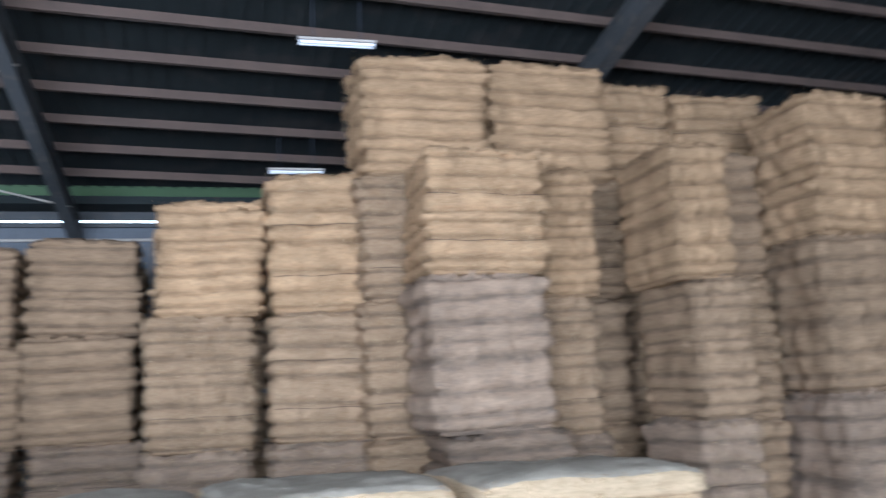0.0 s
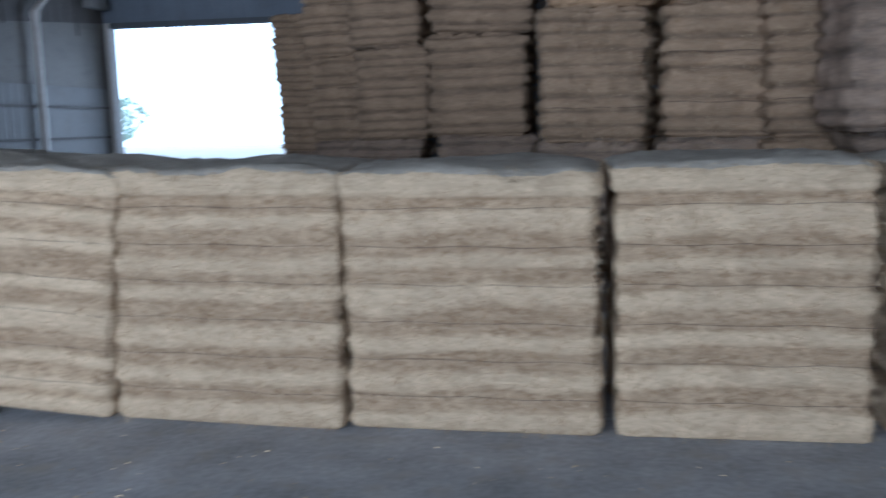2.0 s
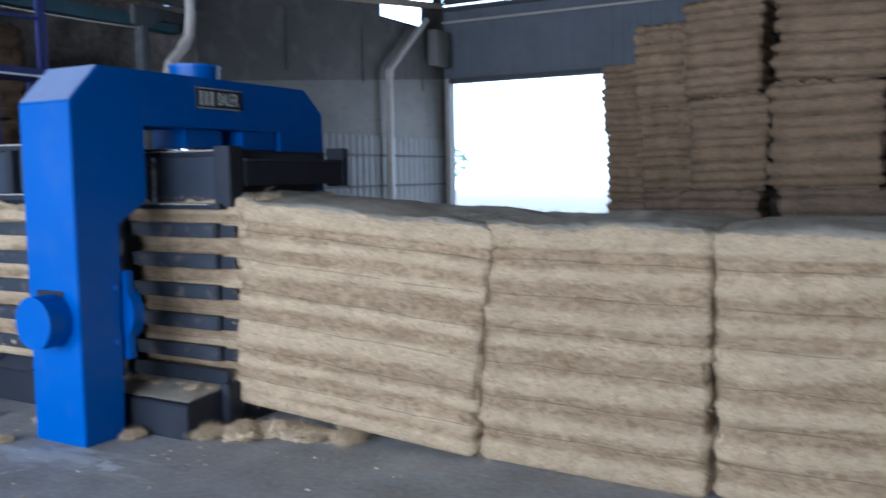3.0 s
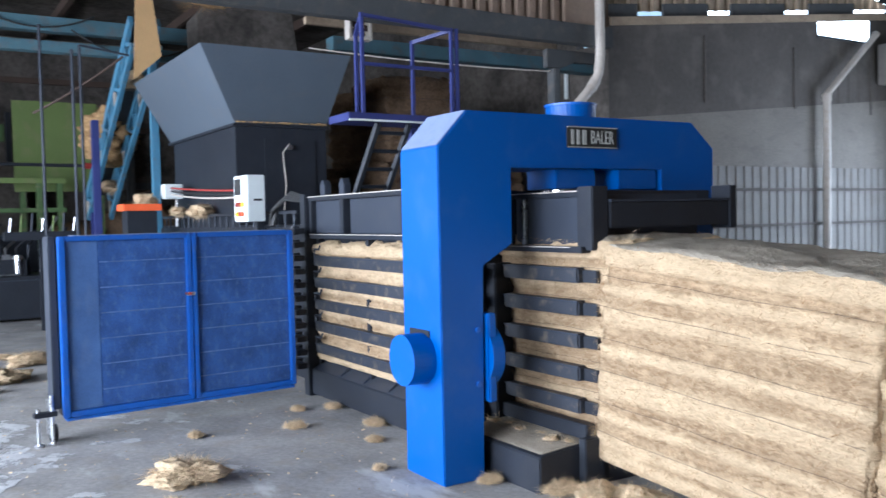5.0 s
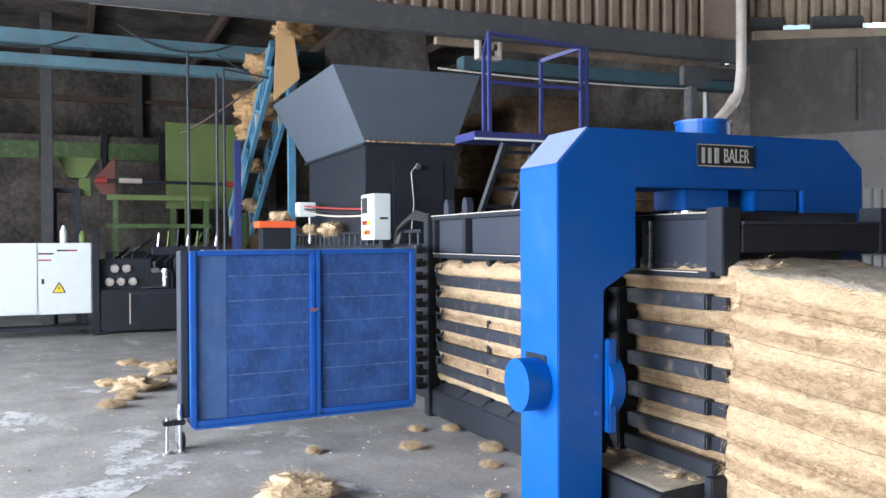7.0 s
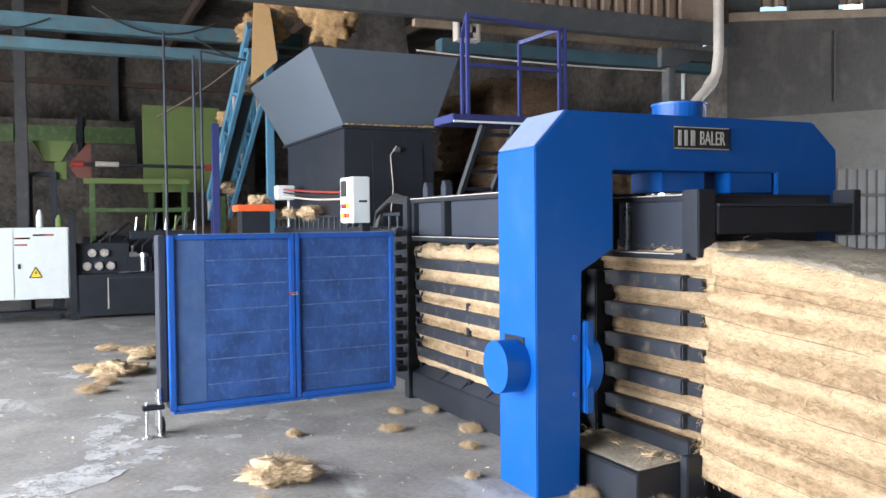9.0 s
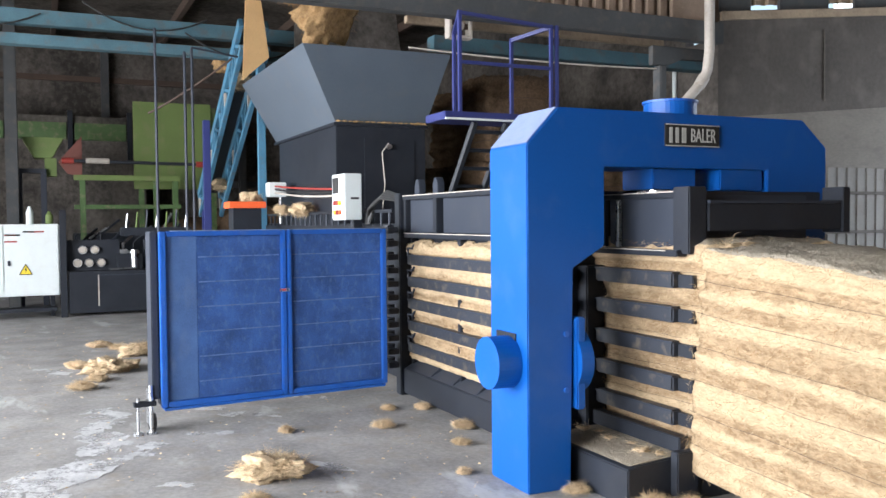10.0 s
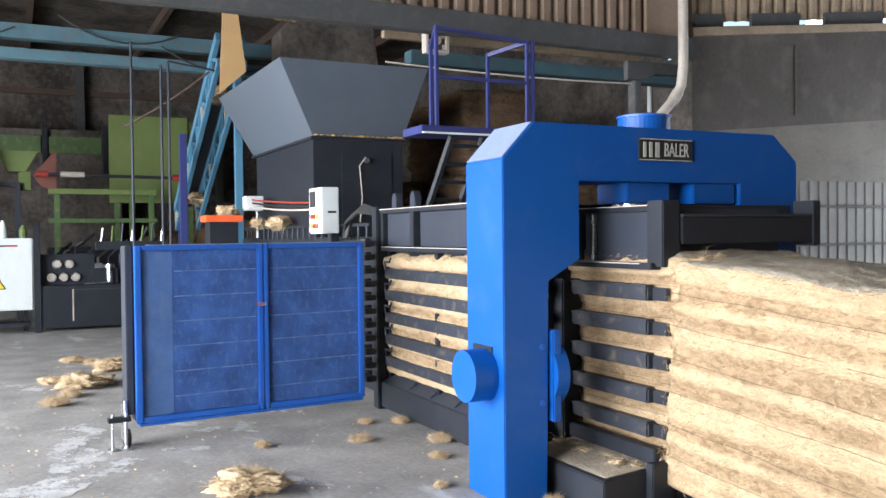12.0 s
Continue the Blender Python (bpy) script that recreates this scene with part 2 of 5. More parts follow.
def translucent(name, color):
    m = plain(name, color, 0.6)
    n, l = m.node_tree.nodes, m.node_tree.links
    tr = n.new("ShaderNodeBsdfTranslucent")
    tr.inputs[0].default_value = (*color, 1)
    mx = n.new("ShaderNodeMixShader")
    mx.inputs[0].default_value = 0.22
    l.new(n["Principled BSDF"].outputs[0], mx.inputs[1])
    l.new(tr.outputs[0], mx.inputs[2])
    l.new(mx.outputs[0], n["Material Output"].inputs[0])
    return m


SKYLIGHT = translucent("greenish_translucent_sheet", (0.22, 0.32, 0.18))


def tube_glass():
    m = bpy.data.materials.new("lit_tube")
    m.use_nodes = True
    b = m.node_tree.nodes["Principled BSDF"]
    b.inputs["Base Color"].default_value = (0.85, 0.87, 0.9, 1)
    b.inputs["Emission Color"].default_value = (0.95, 0.97, 1, 1)
    b.inputs["Emission Strength"].default_value = 0.12
    return m


TUBE = tube_glass()


def concrete():
    m = material("dusty_concrete", (0.30, 0.288, 0.272), 0.85, var=0.36, scale=2.6, fine=26, bump=0.12, contrast=0.13,
                 dirt=0.6, dirt_color=(0.27, 0.235, 0.185))
    n, l = m.node_tree.nodes, m.node_tree.links
    b = n["Principled BSDF"]
    src = b.inputs["Base Color"].links[0].from_socket
    tc = n.new("ShaderNodeTexCoord")
    mp = n.new("ShaderNodeMapping")
    mp.inputs["Scale"].default_value = (0.55, 1.5, 1)
    mp.inputs["Rotation"].default_value = (0, 0, radians(25))
    l.new(tc.outputs["Object"], mp.inputs["Vector"])
    st = n.new("ShaderNodeTexNoise")
    st.inputs["Scale"].default_value, st.inputs["Detail"].default_value, st.inputs["Roughness"].default_value = 1.1, 7, 0.6
    l.new(mp.outputs[0], st.inputs["Vector"])
    mr = n.new("ShaderNodeMapRange")
    mr.inputs["From Min"].default_value, mr.inputs["From Max"].default_value = 0.60, 0.66
    mr.inputs["To Max"].default_value = 0.75
    l.new(st.outputs["Fac"], mr.inputs["Value"])
    mx = n.new("ShaderNodeMix")
    mx.data_type = "RGBA"
    l.new(mr.outputs[0], mx.inputs["Factor"])
    l.new(src, mx.inputs["A"])
    mx.inputs["B"].default_value = (0.50, 0.50, 0.48, 1)
    l.new(mx.outputs["Result"], b.inputs["Base Color"])
    return m


CONCRETE = concrete()
DUST = material("dried_pale_dust", (0.56, 0.555, 0.545), 0.95, var=0.35, scale=6, fine=40, bump=0.1)


def ragged_edge(m):
    """Lets a thin film break up into specks where it is worn."""
    n, l = m.node_tree.nodes, m.node_tree.links
    tc, a, r = n.new("ShaderNodeTexCoord"), n.new("ShaderNodeTexNoise"), n.new("ShaderNodeMapRange")
    a.inputs["Scale"].default_value, a.inputs["Detail"].default_value, a.inputs["Roughness"].default_value = 5.0, 9, 0.72
    r.inputs["From Min"].default_value, r.inputs["From Max"].default_value = 0.36, 0.52
    r.inputs["To Max"].default_value = 0.9
    l.new(tc.outputs["Object"], a.inputs["Vector"])
    l.new(a.outputs["Fac"], r.inputs["Value"])
    l.new(r.outputs[0], n["Principled BSDF"].inputs["Alpha"])


ragged_edge(DUST)


# ---- mesh helpers ----
def empty(name, m, label, category, group="", kind=""):
    ob = new(name)
    ob.matrix_basis = m
    return tagged(ob, label, category, group, kind)


def mesh_of(name, bm, mat, smooth=False):
    me = bpy.data.meshes.new(name)
    bm.to_mesh(me)
    bm.free()
    if smooth:
        me.polygons.foreach_set("use_smooth", [True] * len(me.polygons))
    me.materials.append(mat)
    return me


def part(name, bm, mat, parent, label="", smooth=False):
    ob = new(name, mesh_of(name, bm, mat, smooth))
    ob.parent = parent
    return tagged(ob, label)


def thing(name, bm, mat, label, category, m=None, group="", kind="", smooth=False):
    ob = new(name, mesh_of(name, bm, mat, smooth))
    if m is not None:
        ob.matrix_basis = m
    return tagged(ob, label, category, group, kind)


def box(x0, x1, y0, y1, z0, z1, bevel=0.0, bm=None):
    bm = bm or bmesh.new()
    r = bmesh.ops.create_cube(bm, size=1.0)
    for v in r["verts"]:
        v.co = ((x0 + x1) / 2 + v.co.x * (x1 - x0), (y0 + y1) / 2 + v.co.y * (y1 - y0), (z0 + z1) / 2 + v.co.z * (z1 - z0))
    if bevel:
        edges = list({e for v in r["verts"] for e in v.link_edges})
        bmesh.ops.bevel(bm, geom=edges, offset=bevel, segments=2, affect="EDGES")
    return bm


def rod(a, b, r, seg=12, bm=None, r2=None):
    bm = bm or bmesh.new()
    a, b = Vector(a), Vector(b)
    d = b - a
    m = Matrix.Translation((a + b) / 2) @ d.to_track_quat("Z", "Y").to_matrix().to_4x4()
    bmesh.ops.create_cone(bm, cap_ends=True, segments=seg, radius1=r, radius2=r if r2 is None else r2, depth=d.length, matrix=m)
    return bm


def beam(a, b, w, h, bm=None):
    """A square bar from a to b."""
    bm = bm or bmesh.new()
    a, b = Vector(a), Vector(b)
    d = b - a
    m = Matrix.Translation((a + b) / 2) @ d.to_track_quat("Y", "Z").to_matrix().to_4x4() @ Matrix.Diagonal((w, d.length, h, 1))
    bmesh.ops.create_cube(bm, size=1.0, matrix=m)
    return bm


def prism(points, axis, lo, hi, bevel=0.0, bm=None):
    """A flat outline, drawn in the two other axes, made thick along one axis."""
    bm = bm or bmesh.new()

    def at(p, v):
        return {"x": (v, p[0], p[1]), "y": (p[0], v, p[1]), "z": (p[0], p[1], v)}[axis]

    lower = [bm.verts.new(at(p, lo)) for p in points]
    upper = [bm.verts.new(at(p, hi)) for p in points]
    n = len(points)
    faces = [bm.faces.new(lower), bm.faces.new(upper)]
    for i in range(n):
        faces.append(bm.faces.new((lower[i], lower[(i + 1) % n], upper[(i + 1) % n], upper[i])))
    bmesh.ops.recalc_face_normals(bm, faces=faces)
    if bevel:
        bmesh.ops.bevel(bm, geom=list({e for f in faces for e in f.edges}), offset=bevel, segments=2, affect="EDGES")
    return bm


def tube_path(points, r, seg=10, bm=None):
    """A bent tube in one piece, with closed ends."""
    bm = bm or bmesh.new()
    pts = [Vector(p) for p in points]
    rings = []
    side = None
    for i, p in enumerate(pts):
        d = (pts[min(i + 1, len(pts) - 1)] - pts[max(i - 1, 0)]).normalized()
        if side is None:
            side = d.orthogonal().normalized()
        side = (side - d * side.dot(d)).normalized()
        up = d.cross(side)
        rings.append([bm.verts.new(p + (side * math.cos(a) + up * math.sin(a)) * r) for a in (k * 2 * math.pi / seg for k in range(seg))])
    for a, b in zip(rings, rings[1:]):
        for k in range(seg):
            bm.faces.new((a[k], a[(k + 1) % seg], b[(k + 1) % seg], b[k]))
    bm.faces.new(rings[0][::-1]), bm.faces.new(rings[-1])
    return bm


def sag(a, b, drop, r, n=8, bm=None):
    a, b = Vector(a), Vector(b)
    pts = [a.lerp(b, i / n) + Vector((0, 0, -drop * 4 * (i / n) * (1 - i / n))) for i in range(n + 1)]
    return tube_path(pts, r, 6, bm)


def corrugated(u0, u1, low, high, pitch=0.2, depth=0.035, thick=0.004):
    """A ribbed sheet in the plane of u and z, ribs upright; low and high give its edges at u."""
    bm = bmesh.new()
    us, u = [], u0
    while u < u1 - 1e-6:
        for f, d in ((0, 0), (0.5, 0), (0.6, 1), (0.9, 1)):
            if u + f * pitch < u1:
                us.append((u + f * pitch, d * depth))
        u += pitch
    us.append((u1, 0))
    rows = []
    for t in (0, thick):
        rows.append([(bm.verts.new((a, d + t, low(a))), bm.verts.new((a, d + t, high(a)))) for a, d in us])
    for i in range(len(us) - 1):
        f, g = rows[0], rows[1]
        bm.faces.new((f[i][0], f[i + 1][0], f[i + 1][1], f[i][1]))
        bm.faces.new((g[i + 1][0], g[i][0], g[i][1], g[i + 1][1]))
        bm.faces.new((f[i][1], f[i + 1][1], g[i + 1][1], g[i][1]))
        bm.faces.new((f[i + 1][0], f[i][0], g[i][0], g[i + 1][0]))
    return bm


def fixed(v):
    return lambda a: v


# turns a sheet drawn along u to run along y, ribs towards +x
ALONG_Y = Matrix(((0, -1, 0, 0), (1, 0, 0, 0), (0, 0, 1, 0), (0, 0, 0, 1)))

# ---- structure ----
WALL_X, WALL_Y, FRONT_Y, EAST_X, WEST_X = -7.7, 13.8, -6.5, 12.0, -21.0
EAVE, SLOPE = 4.62, 0.176


def roof_z(y):
    return EAVE + SLOPE * (WALL_Y - y)


def build_ground():
    bm = bmesh.new()
    bmesh.ops.create_grid(bm, x_segments=1, y_segments=1, size=400, matrix=Matrix.Translation((0, 0, -0.03)))
    thing("ground", bm, YARD, "pale sunlit yard ground outside the hall", "ground", kind="structure")
    thing("floor", box(WEST_X, EAST_X, FRONT_Y, WALL_Y, -0.2, 0.0), CONCRETE,
          "worn grey concrete floor with pale stains and dust", "floor", kind="structure")


def build_walls():
    dl, dr, dt = -7.57, -4.52, 3.10
    # far wall with the loading door
    wall = thing("wall_north", corrugated(dr, EAST_X, fixed(0), fixed(EAVE - 0.19), 0.22, 0.014), SHEET_BL,
                 "blue-grey corrugated sheet wall with a loading door", "wall", pose(0, WALL_Y, 0), kind="structure")
    part("lintel_sheet", corrugated(dl, dr, fixed(dt), fixed(EAVE - 0.19), 0.22, 0.014), SHEET_BL, wall)
    part("corner_sheet", corrugated(WALL_X, dl, fixed(0), fixed(EAVE - 0.19), 0.22, 0.014), SHEET_BL, wall)
    part("outer_skin", box(dr, EAST_X, 0.06, 0.10, 0, EAVE - 0.19), SHEET_BL, wall)
    part("outer_skin", box(WALL_X, dr, 0.06, 0.10, dt, EAVE - 0.19), SHEET_BL, wall)
    part("girt", box(WALL_X, EAST_X, -0.08, -0.012, EAVE - 0.27, EAVE - 0.20), RAFTER, wall)
    part("fascia", box(WALL_X, EAST_X, -0.02, 0.02, EAVE - 0.155, EAVE - 0.025), RAFTER, wall)
    part("conduit", rod((WALL_X, -0.05, EAVE - 0.47), (EAST_X, -0.05, EAVE - 0.45), 0.022, 8), GALV, wall)
    frame = tagged(new("door_1"), "pale steel frame round the open loading door", "door frame", kind="structure")
    frame.matrix_basis = pose(0, WALL_Y, 0)
    part("door_jamb", box(dl - 0.06, dl + 0.02, -0.10, 0.12, 0, dt + 0.06, 0.006), GALV, frame)
    part("door_jamb", box(dr - 0.02, dr + 0.06, -0.10, 0.12, 0, dt + 0.06, 0.006), RAFTER, frame)
    part("door_head", box(dl + 0.022, dr - 0.022, -0.10, 0.12, dt - 0.02, dt + 0.06, 0.006), RAFTER, frame)

    # end wall beside the baler: its top line rises towards the far corner
    def gap(y):
        return 3.93 + 0.112 * (y - 8.5)

    end = thing("wall_west", corrugated(7.75, 11.75, fixed(2.02), lambda y: gap(y) - 0.02, 0.9, 0.003), SHEET_DK,
                "weathered grey sheet wall with horizontal girts", "wall", Matrix.Translation((WALL_X, 0, 0)) @ ALONG_Y, kind="structure")
    part("window_sheet", corrugated(11.75, 13.0, fixed(2.30), fixed(3.97), 0.25, 0.010), SHEET_DK, end)
    part("lower_sheet", corrugated(7.75, WALL_Y, fixed(0), fixed(2.09), 0.17, 0.014), SHEET, end).matrix_basis = pose(0, -0.03, 0)
    part("band_sheet", corrugated(7.78, WALL_Y, fixed(2.075), lambda y: 2.70 + 0.09 * (y - 8.6), 1.1, 0.003), SHEET_MID, end).matrix_basis = pose(0, -0.008, 0)
    part("eave_board", prism([(7.76, gap(7.76) - 0.13), (13.7, gap(13.7) - 0.13), (13.7, gap(13.7) - 0.035), (7.76, gap(7.76) - 0.035)], "y", -0.045, -0.004), SHEET_TAN, end)
    part("window_head", corrugated(11.75, 13.0, lambda y: gap(y) - 0.10, lambda y: gap(y) - 0.02, 0.25, 0.010), SHEET_DK, end)
    part("corner_sheet", corrugated(13.0, WALL_Y, fixed(2.30), lambda y: gap(y) - 0.02, 0.25, 0.004), SHEET_DK, end)
    part("window_sill", box(11.72, 13.03, -0.03, 0.03, 3.94, 3.972, 0.003), RAFTER, end)
    upper = thing("upper_cladding", corrugated(7.75, WALL_Y - 0.02, lambda y: gap(y) + 0.045, lambda y: roof_z(y) - 0.05), SHEET_TAN,
                  "brown corrugated sheet cladding under the roof", "cladding", Matrix.Translation((WALL_X - 0.05, 0, 0)) @ ALONG_Y, kind="structure")
    holes = ((8.25, 8.7), (9.5, 9.95), (11.05, 11.6), (12.65, 13.5))
    y = 7.75
    for a, b in holes + ((WALL_Y, WALL_Y),):
        bm = bmesh.new()
        vs = []
        for x in (-0.03, 0.01):
            for yy, o in ((y, -0.05), (a, -0.05), (a, 0.13), (y, 0.13)):
                vs.append(bm.verts.new((yy, x, gap(yy) + o)))
        for f in ((0, 1, 2, 3), (7, 6, 5, 4), (0, 4, 5, 1), (2, 6, 7, 3), (1, 5, 6, 2), (0, 3, 7, 4)):
            bm.faces.new([vs[i] for i in f])
        if a - y > 0.05:
            part("closing_strip", bm, RAFTER, upper)
        y = b
    for z in (1.30, 1.78):
        part("girt", box(7.8, WALL_Y - 0.1, -0.062, -0.034, z - 0.018, z + 0.018), SHEET_DK, end)
    for yy in (9.4, 11.2, 13.0):
        part("sheet_lap", box(yy, yy + 0.04, -0.016, -0.002, 2.9, 3.75), SHEET_DK, end)
    # cladding over the opening through which the baler passes
    over = thing("opening_cladding", corrugated(FRONT_Y, 7.75, fixed(3.62), lambda y: roof_z(y) - 0.05, 0.17, 0.045), SHEET_BR,
                 "brown ribbed sheet cladding above the wide opening", "cladding", Matrix.Translation((WALL_X, 0, 0)) @ ALONG_Y, kind="structure")
    part("edge_beam", box(FRONT_Y, 7.70, -0.14, -0.005, 3.43, 3.66, 0.008), RAFTER, over)
    part("corner_flashing", box(7.05, 7.62, -0.055, -0.005, 3.664, 5.3, 0.004), SHEET_BR, over)
    pillar = thing("pillar", box(WALL_X - 0.30, WALL_X - 0.16, 7.06, 7.15, 0, 3.20, 0.01), RAFTER,
                   "grey painted steel pillar at the opening", "pillar", kind="structure")
    part("gusset", prism([(6.98, 3.205), (7.20, 3.21), (7.40, 3.29), (7.86, 3.30), (7.86, 3.42), (6.98, 3.42)], "x", WALL_X - 0.27, WALL_X - 0.19, 0.004), RAFTER, pillar, "cut steel bracket on the pillar head")
    # walls that close the place, the east wall and front lintel out of view
    thing("wall_east", corrugated(FRONT_Y, WALL_Y, fixed(0), roof_z, 0.3), SHEET,
          "grey corrugated sheet end wall", "wall", Matrix.Translation((EAST_X, 0, 0)) @ ALONG_Y, kind="structure")
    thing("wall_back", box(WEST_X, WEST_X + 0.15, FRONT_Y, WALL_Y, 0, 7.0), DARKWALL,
          "dark blotchy wall at the back of the machine shed", "wall", kind="structure")
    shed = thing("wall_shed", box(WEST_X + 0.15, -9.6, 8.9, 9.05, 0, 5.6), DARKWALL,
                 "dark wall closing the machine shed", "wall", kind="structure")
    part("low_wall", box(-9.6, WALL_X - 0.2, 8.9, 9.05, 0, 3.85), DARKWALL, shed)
    # added out of view: its lower edge keeps the sun near the opening
    thing("unseen_front_lintel", box(WEST_X, EAST_X, FRONT_Y - 0.15, FRONT_Y, 5.0, 8.3), SHEET,
          "unseen grey sheet wall added above the open front of the hall", "wall", kind="structure")


def build_roof():
    bm = bmesh.new()
    y0, y1 = FRONT_Y - 0.5, WALL_Y - 0.92
    vs = [bm.verts.new(v) for v in ((WALL_X, y0, roof_z(y0)), (EAST_X + 0.3, y0, roof_z(y0)), (EAST_X + 0.3, y1, roof_z(y1)), (WALL_X, y1, roof_z(y1)))]
    up = [bm.verts.new(v.co + Vector((0, 0, 0.05))) for v in vs]
    bm.faces.new(vs[::-1]), bm.faces.new(up)
    for i in range(4):
        bm.faces.new((vs[i], vs[(i + 1) % 4], up[(i + 1) % 4], up[i]))
    # ribs of the sheets, down the slope
    x = WALL_X + 0.2
    while x < EAST_X:
        beam((x, y0, roof_z(y0) - 0.012), (x, y1, roof_z(y1) - 0.012), 0.04, 0.02, bm)
        x += 0.20
    thing("ceiling", bm, ROOF, "dark ribbed metal roof sheets seen from below", "ceiling", kind="structure")
    bm = bmesh.new()
    ya, yb = WALL_Y - 0.92, WALL_Y - 0.52
    vs = [bm.verts.new(v) for v in ((WALL_X, ya, roof_z(ya)), (EAST_X, ya, roof_z(ya)), (EAST_X, yb, roof_z(yb)), (WALL_X, yb, roof_z(yb)))]
    up = [bm.verts.new(v.co + Vector((0, 0, 0.004))) for v in vs]
    bm.faces.new(vs[::-1]), bm.faces.new(up)
    sk = thing("translucent_roof_sheet", bm, SKYLIGHT, "greenish translucent roof sheet along the eave", "roof light", kind="structure")
    part("eave_sheet", box(WALL_X, EAST_X, WALL_Y - 0.56, WALL_Y + 0.25, EAVE - 0.02, EAVE + 0.12), ROOF, sk)
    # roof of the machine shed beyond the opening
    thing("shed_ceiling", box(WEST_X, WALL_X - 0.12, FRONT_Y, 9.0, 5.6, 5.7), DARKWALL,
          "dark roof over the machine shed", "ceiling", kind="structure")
    # the purlins run a little askew to the row of bales
    skew = math.tan(radians(4.0))
    xa, xb = WALL_X + 0.06, EAST_X - 0.06
    for i in range(24):
        y = 12.35 - i * 0.75
        pa, pb = (xa, y + xa * skew, roof_z(y + xa * skew) - 0.10), (xb, y + xb * skew, roof_z(y + xb * skew) - 0.10)
        bm = beam((pa[0], pa[1], pa[2] + 0.018), (pb[0], pb[1], pb[2] + 0.018), 0.024, 0.115)
        beam((pa[0], pa[1] - 0.031, pa[2] - 0.033), (pb[0], pb[1] - 0.031, pb[2] - 0.033), 0.037, 0.014, bm)
        thing("purlin", bm, RUST, "brown rusty steel roof purlin", "purlin", group="roof purlins", kind="structure")
    for x in (-1.55, 4.6, 10.6):
        ya, yb = WALL_Y - 0.2, FRONT_Y
        bm = bmesh.new()
        for dz, w, h in ((-0.20, 0.16, 0.015), (-0.50, 0.16, 0.015), (-0.35, 0.014, 0.285)):
            beam((x, ya, roof_z(ya) + dz), (x, yb, roof_z(yb) + dz), w, h, bm)
        r = thing("rafter", bm, RAFTER, "dark steel roof rafter on a column", "rafter", group="roof rafters", kind="structure")
        part("column", box(x - 0.09, x + 0.09, WALL_Y - 0.24, WALL_Y - 0.06, 0, EAVE - 0.2, 0.006), RAFTER, r)
    br = thing("roof_bracing", rod((-1.5, 9.2, roof_z(9.2) - 0.3), (-7.4, 12.6, roof_z(12.6) - 0.3), 0.014, 8), GALV,
               "thin pale steel cross-bracing rods under the roof", "bracing", kind="structure")
    part("brace_rod", rod((-1.5, 12.9, roof_z(12.9) - 0.3), (-7.4, 9.0, roof_z(9.0) - 0.3), 0.014, 8), GALV, br)
    part("brace_rod", rod((-1.5, 5.2, roof_z(5.2) - 0.3), (-7.4, 9.0, roof_z(9.0) - 0.34), 0.014, 8), GALV, br)


def build_outside():
    for k, (x, y, s) in enumerate(((-19.3, 34.0, 1.9),)):
        rnd = random.Random(k)
        bm = rod((0, 0, 0), (0.1, 0, s * 0.7), 0.12, 8, None, 0.07)
        t = thing("tree", bm, RUST, "green tree with the yard's glare paled into its colour", "tree", pose(x, y, -0.03), "yard trees")
        bm = bmesh.new()
        for i in range(900):
            a, u = rnd.random() * 6.283, rnd.random()
            rr = s * 0.75 * math.sqrt(rnd.random()) * (0.5 + 0.8 * math.sin(3.0 * u) * rnd.random() ** 0.4)
            c = Vector((rr * math.cos(a), rr * math.sin(a), s * (0.55 + 0.9 * u)))
            q = Euler((rnd.random() * 6, rnd.random() * 6, rnd.random() * 6)).to_matrix()
            d = 0.14
            bm.faces.new([bm.verts.new(c + q @ Vector(p)) for p in ((-d, 0, 0), (0, -d * 0.5, 0), (d, 0, 0), (0, d * 0.5, 0))])
        part("crown", bm, LEAF, t)
    m = bpy.data.materials.new("glaring_sky")
    m.use_nodes = True
    e = m.node_tree.nodes.new("ShaderNodeEmission")
    e.inputs[0].default_value, e.inputs[1].default_value = (0.86, 0.95, 1.0, 1), 5.0
    m.node_tree.links.new(e.outputs[0], m.node_tree.nodes["Material Output"].inputs[0])
    thing("backdrop", box(-60, 60, 70, 70.2, -0.02, 40), m, "glaring white hazy sky beyond the yard", "sky", kind="structure")


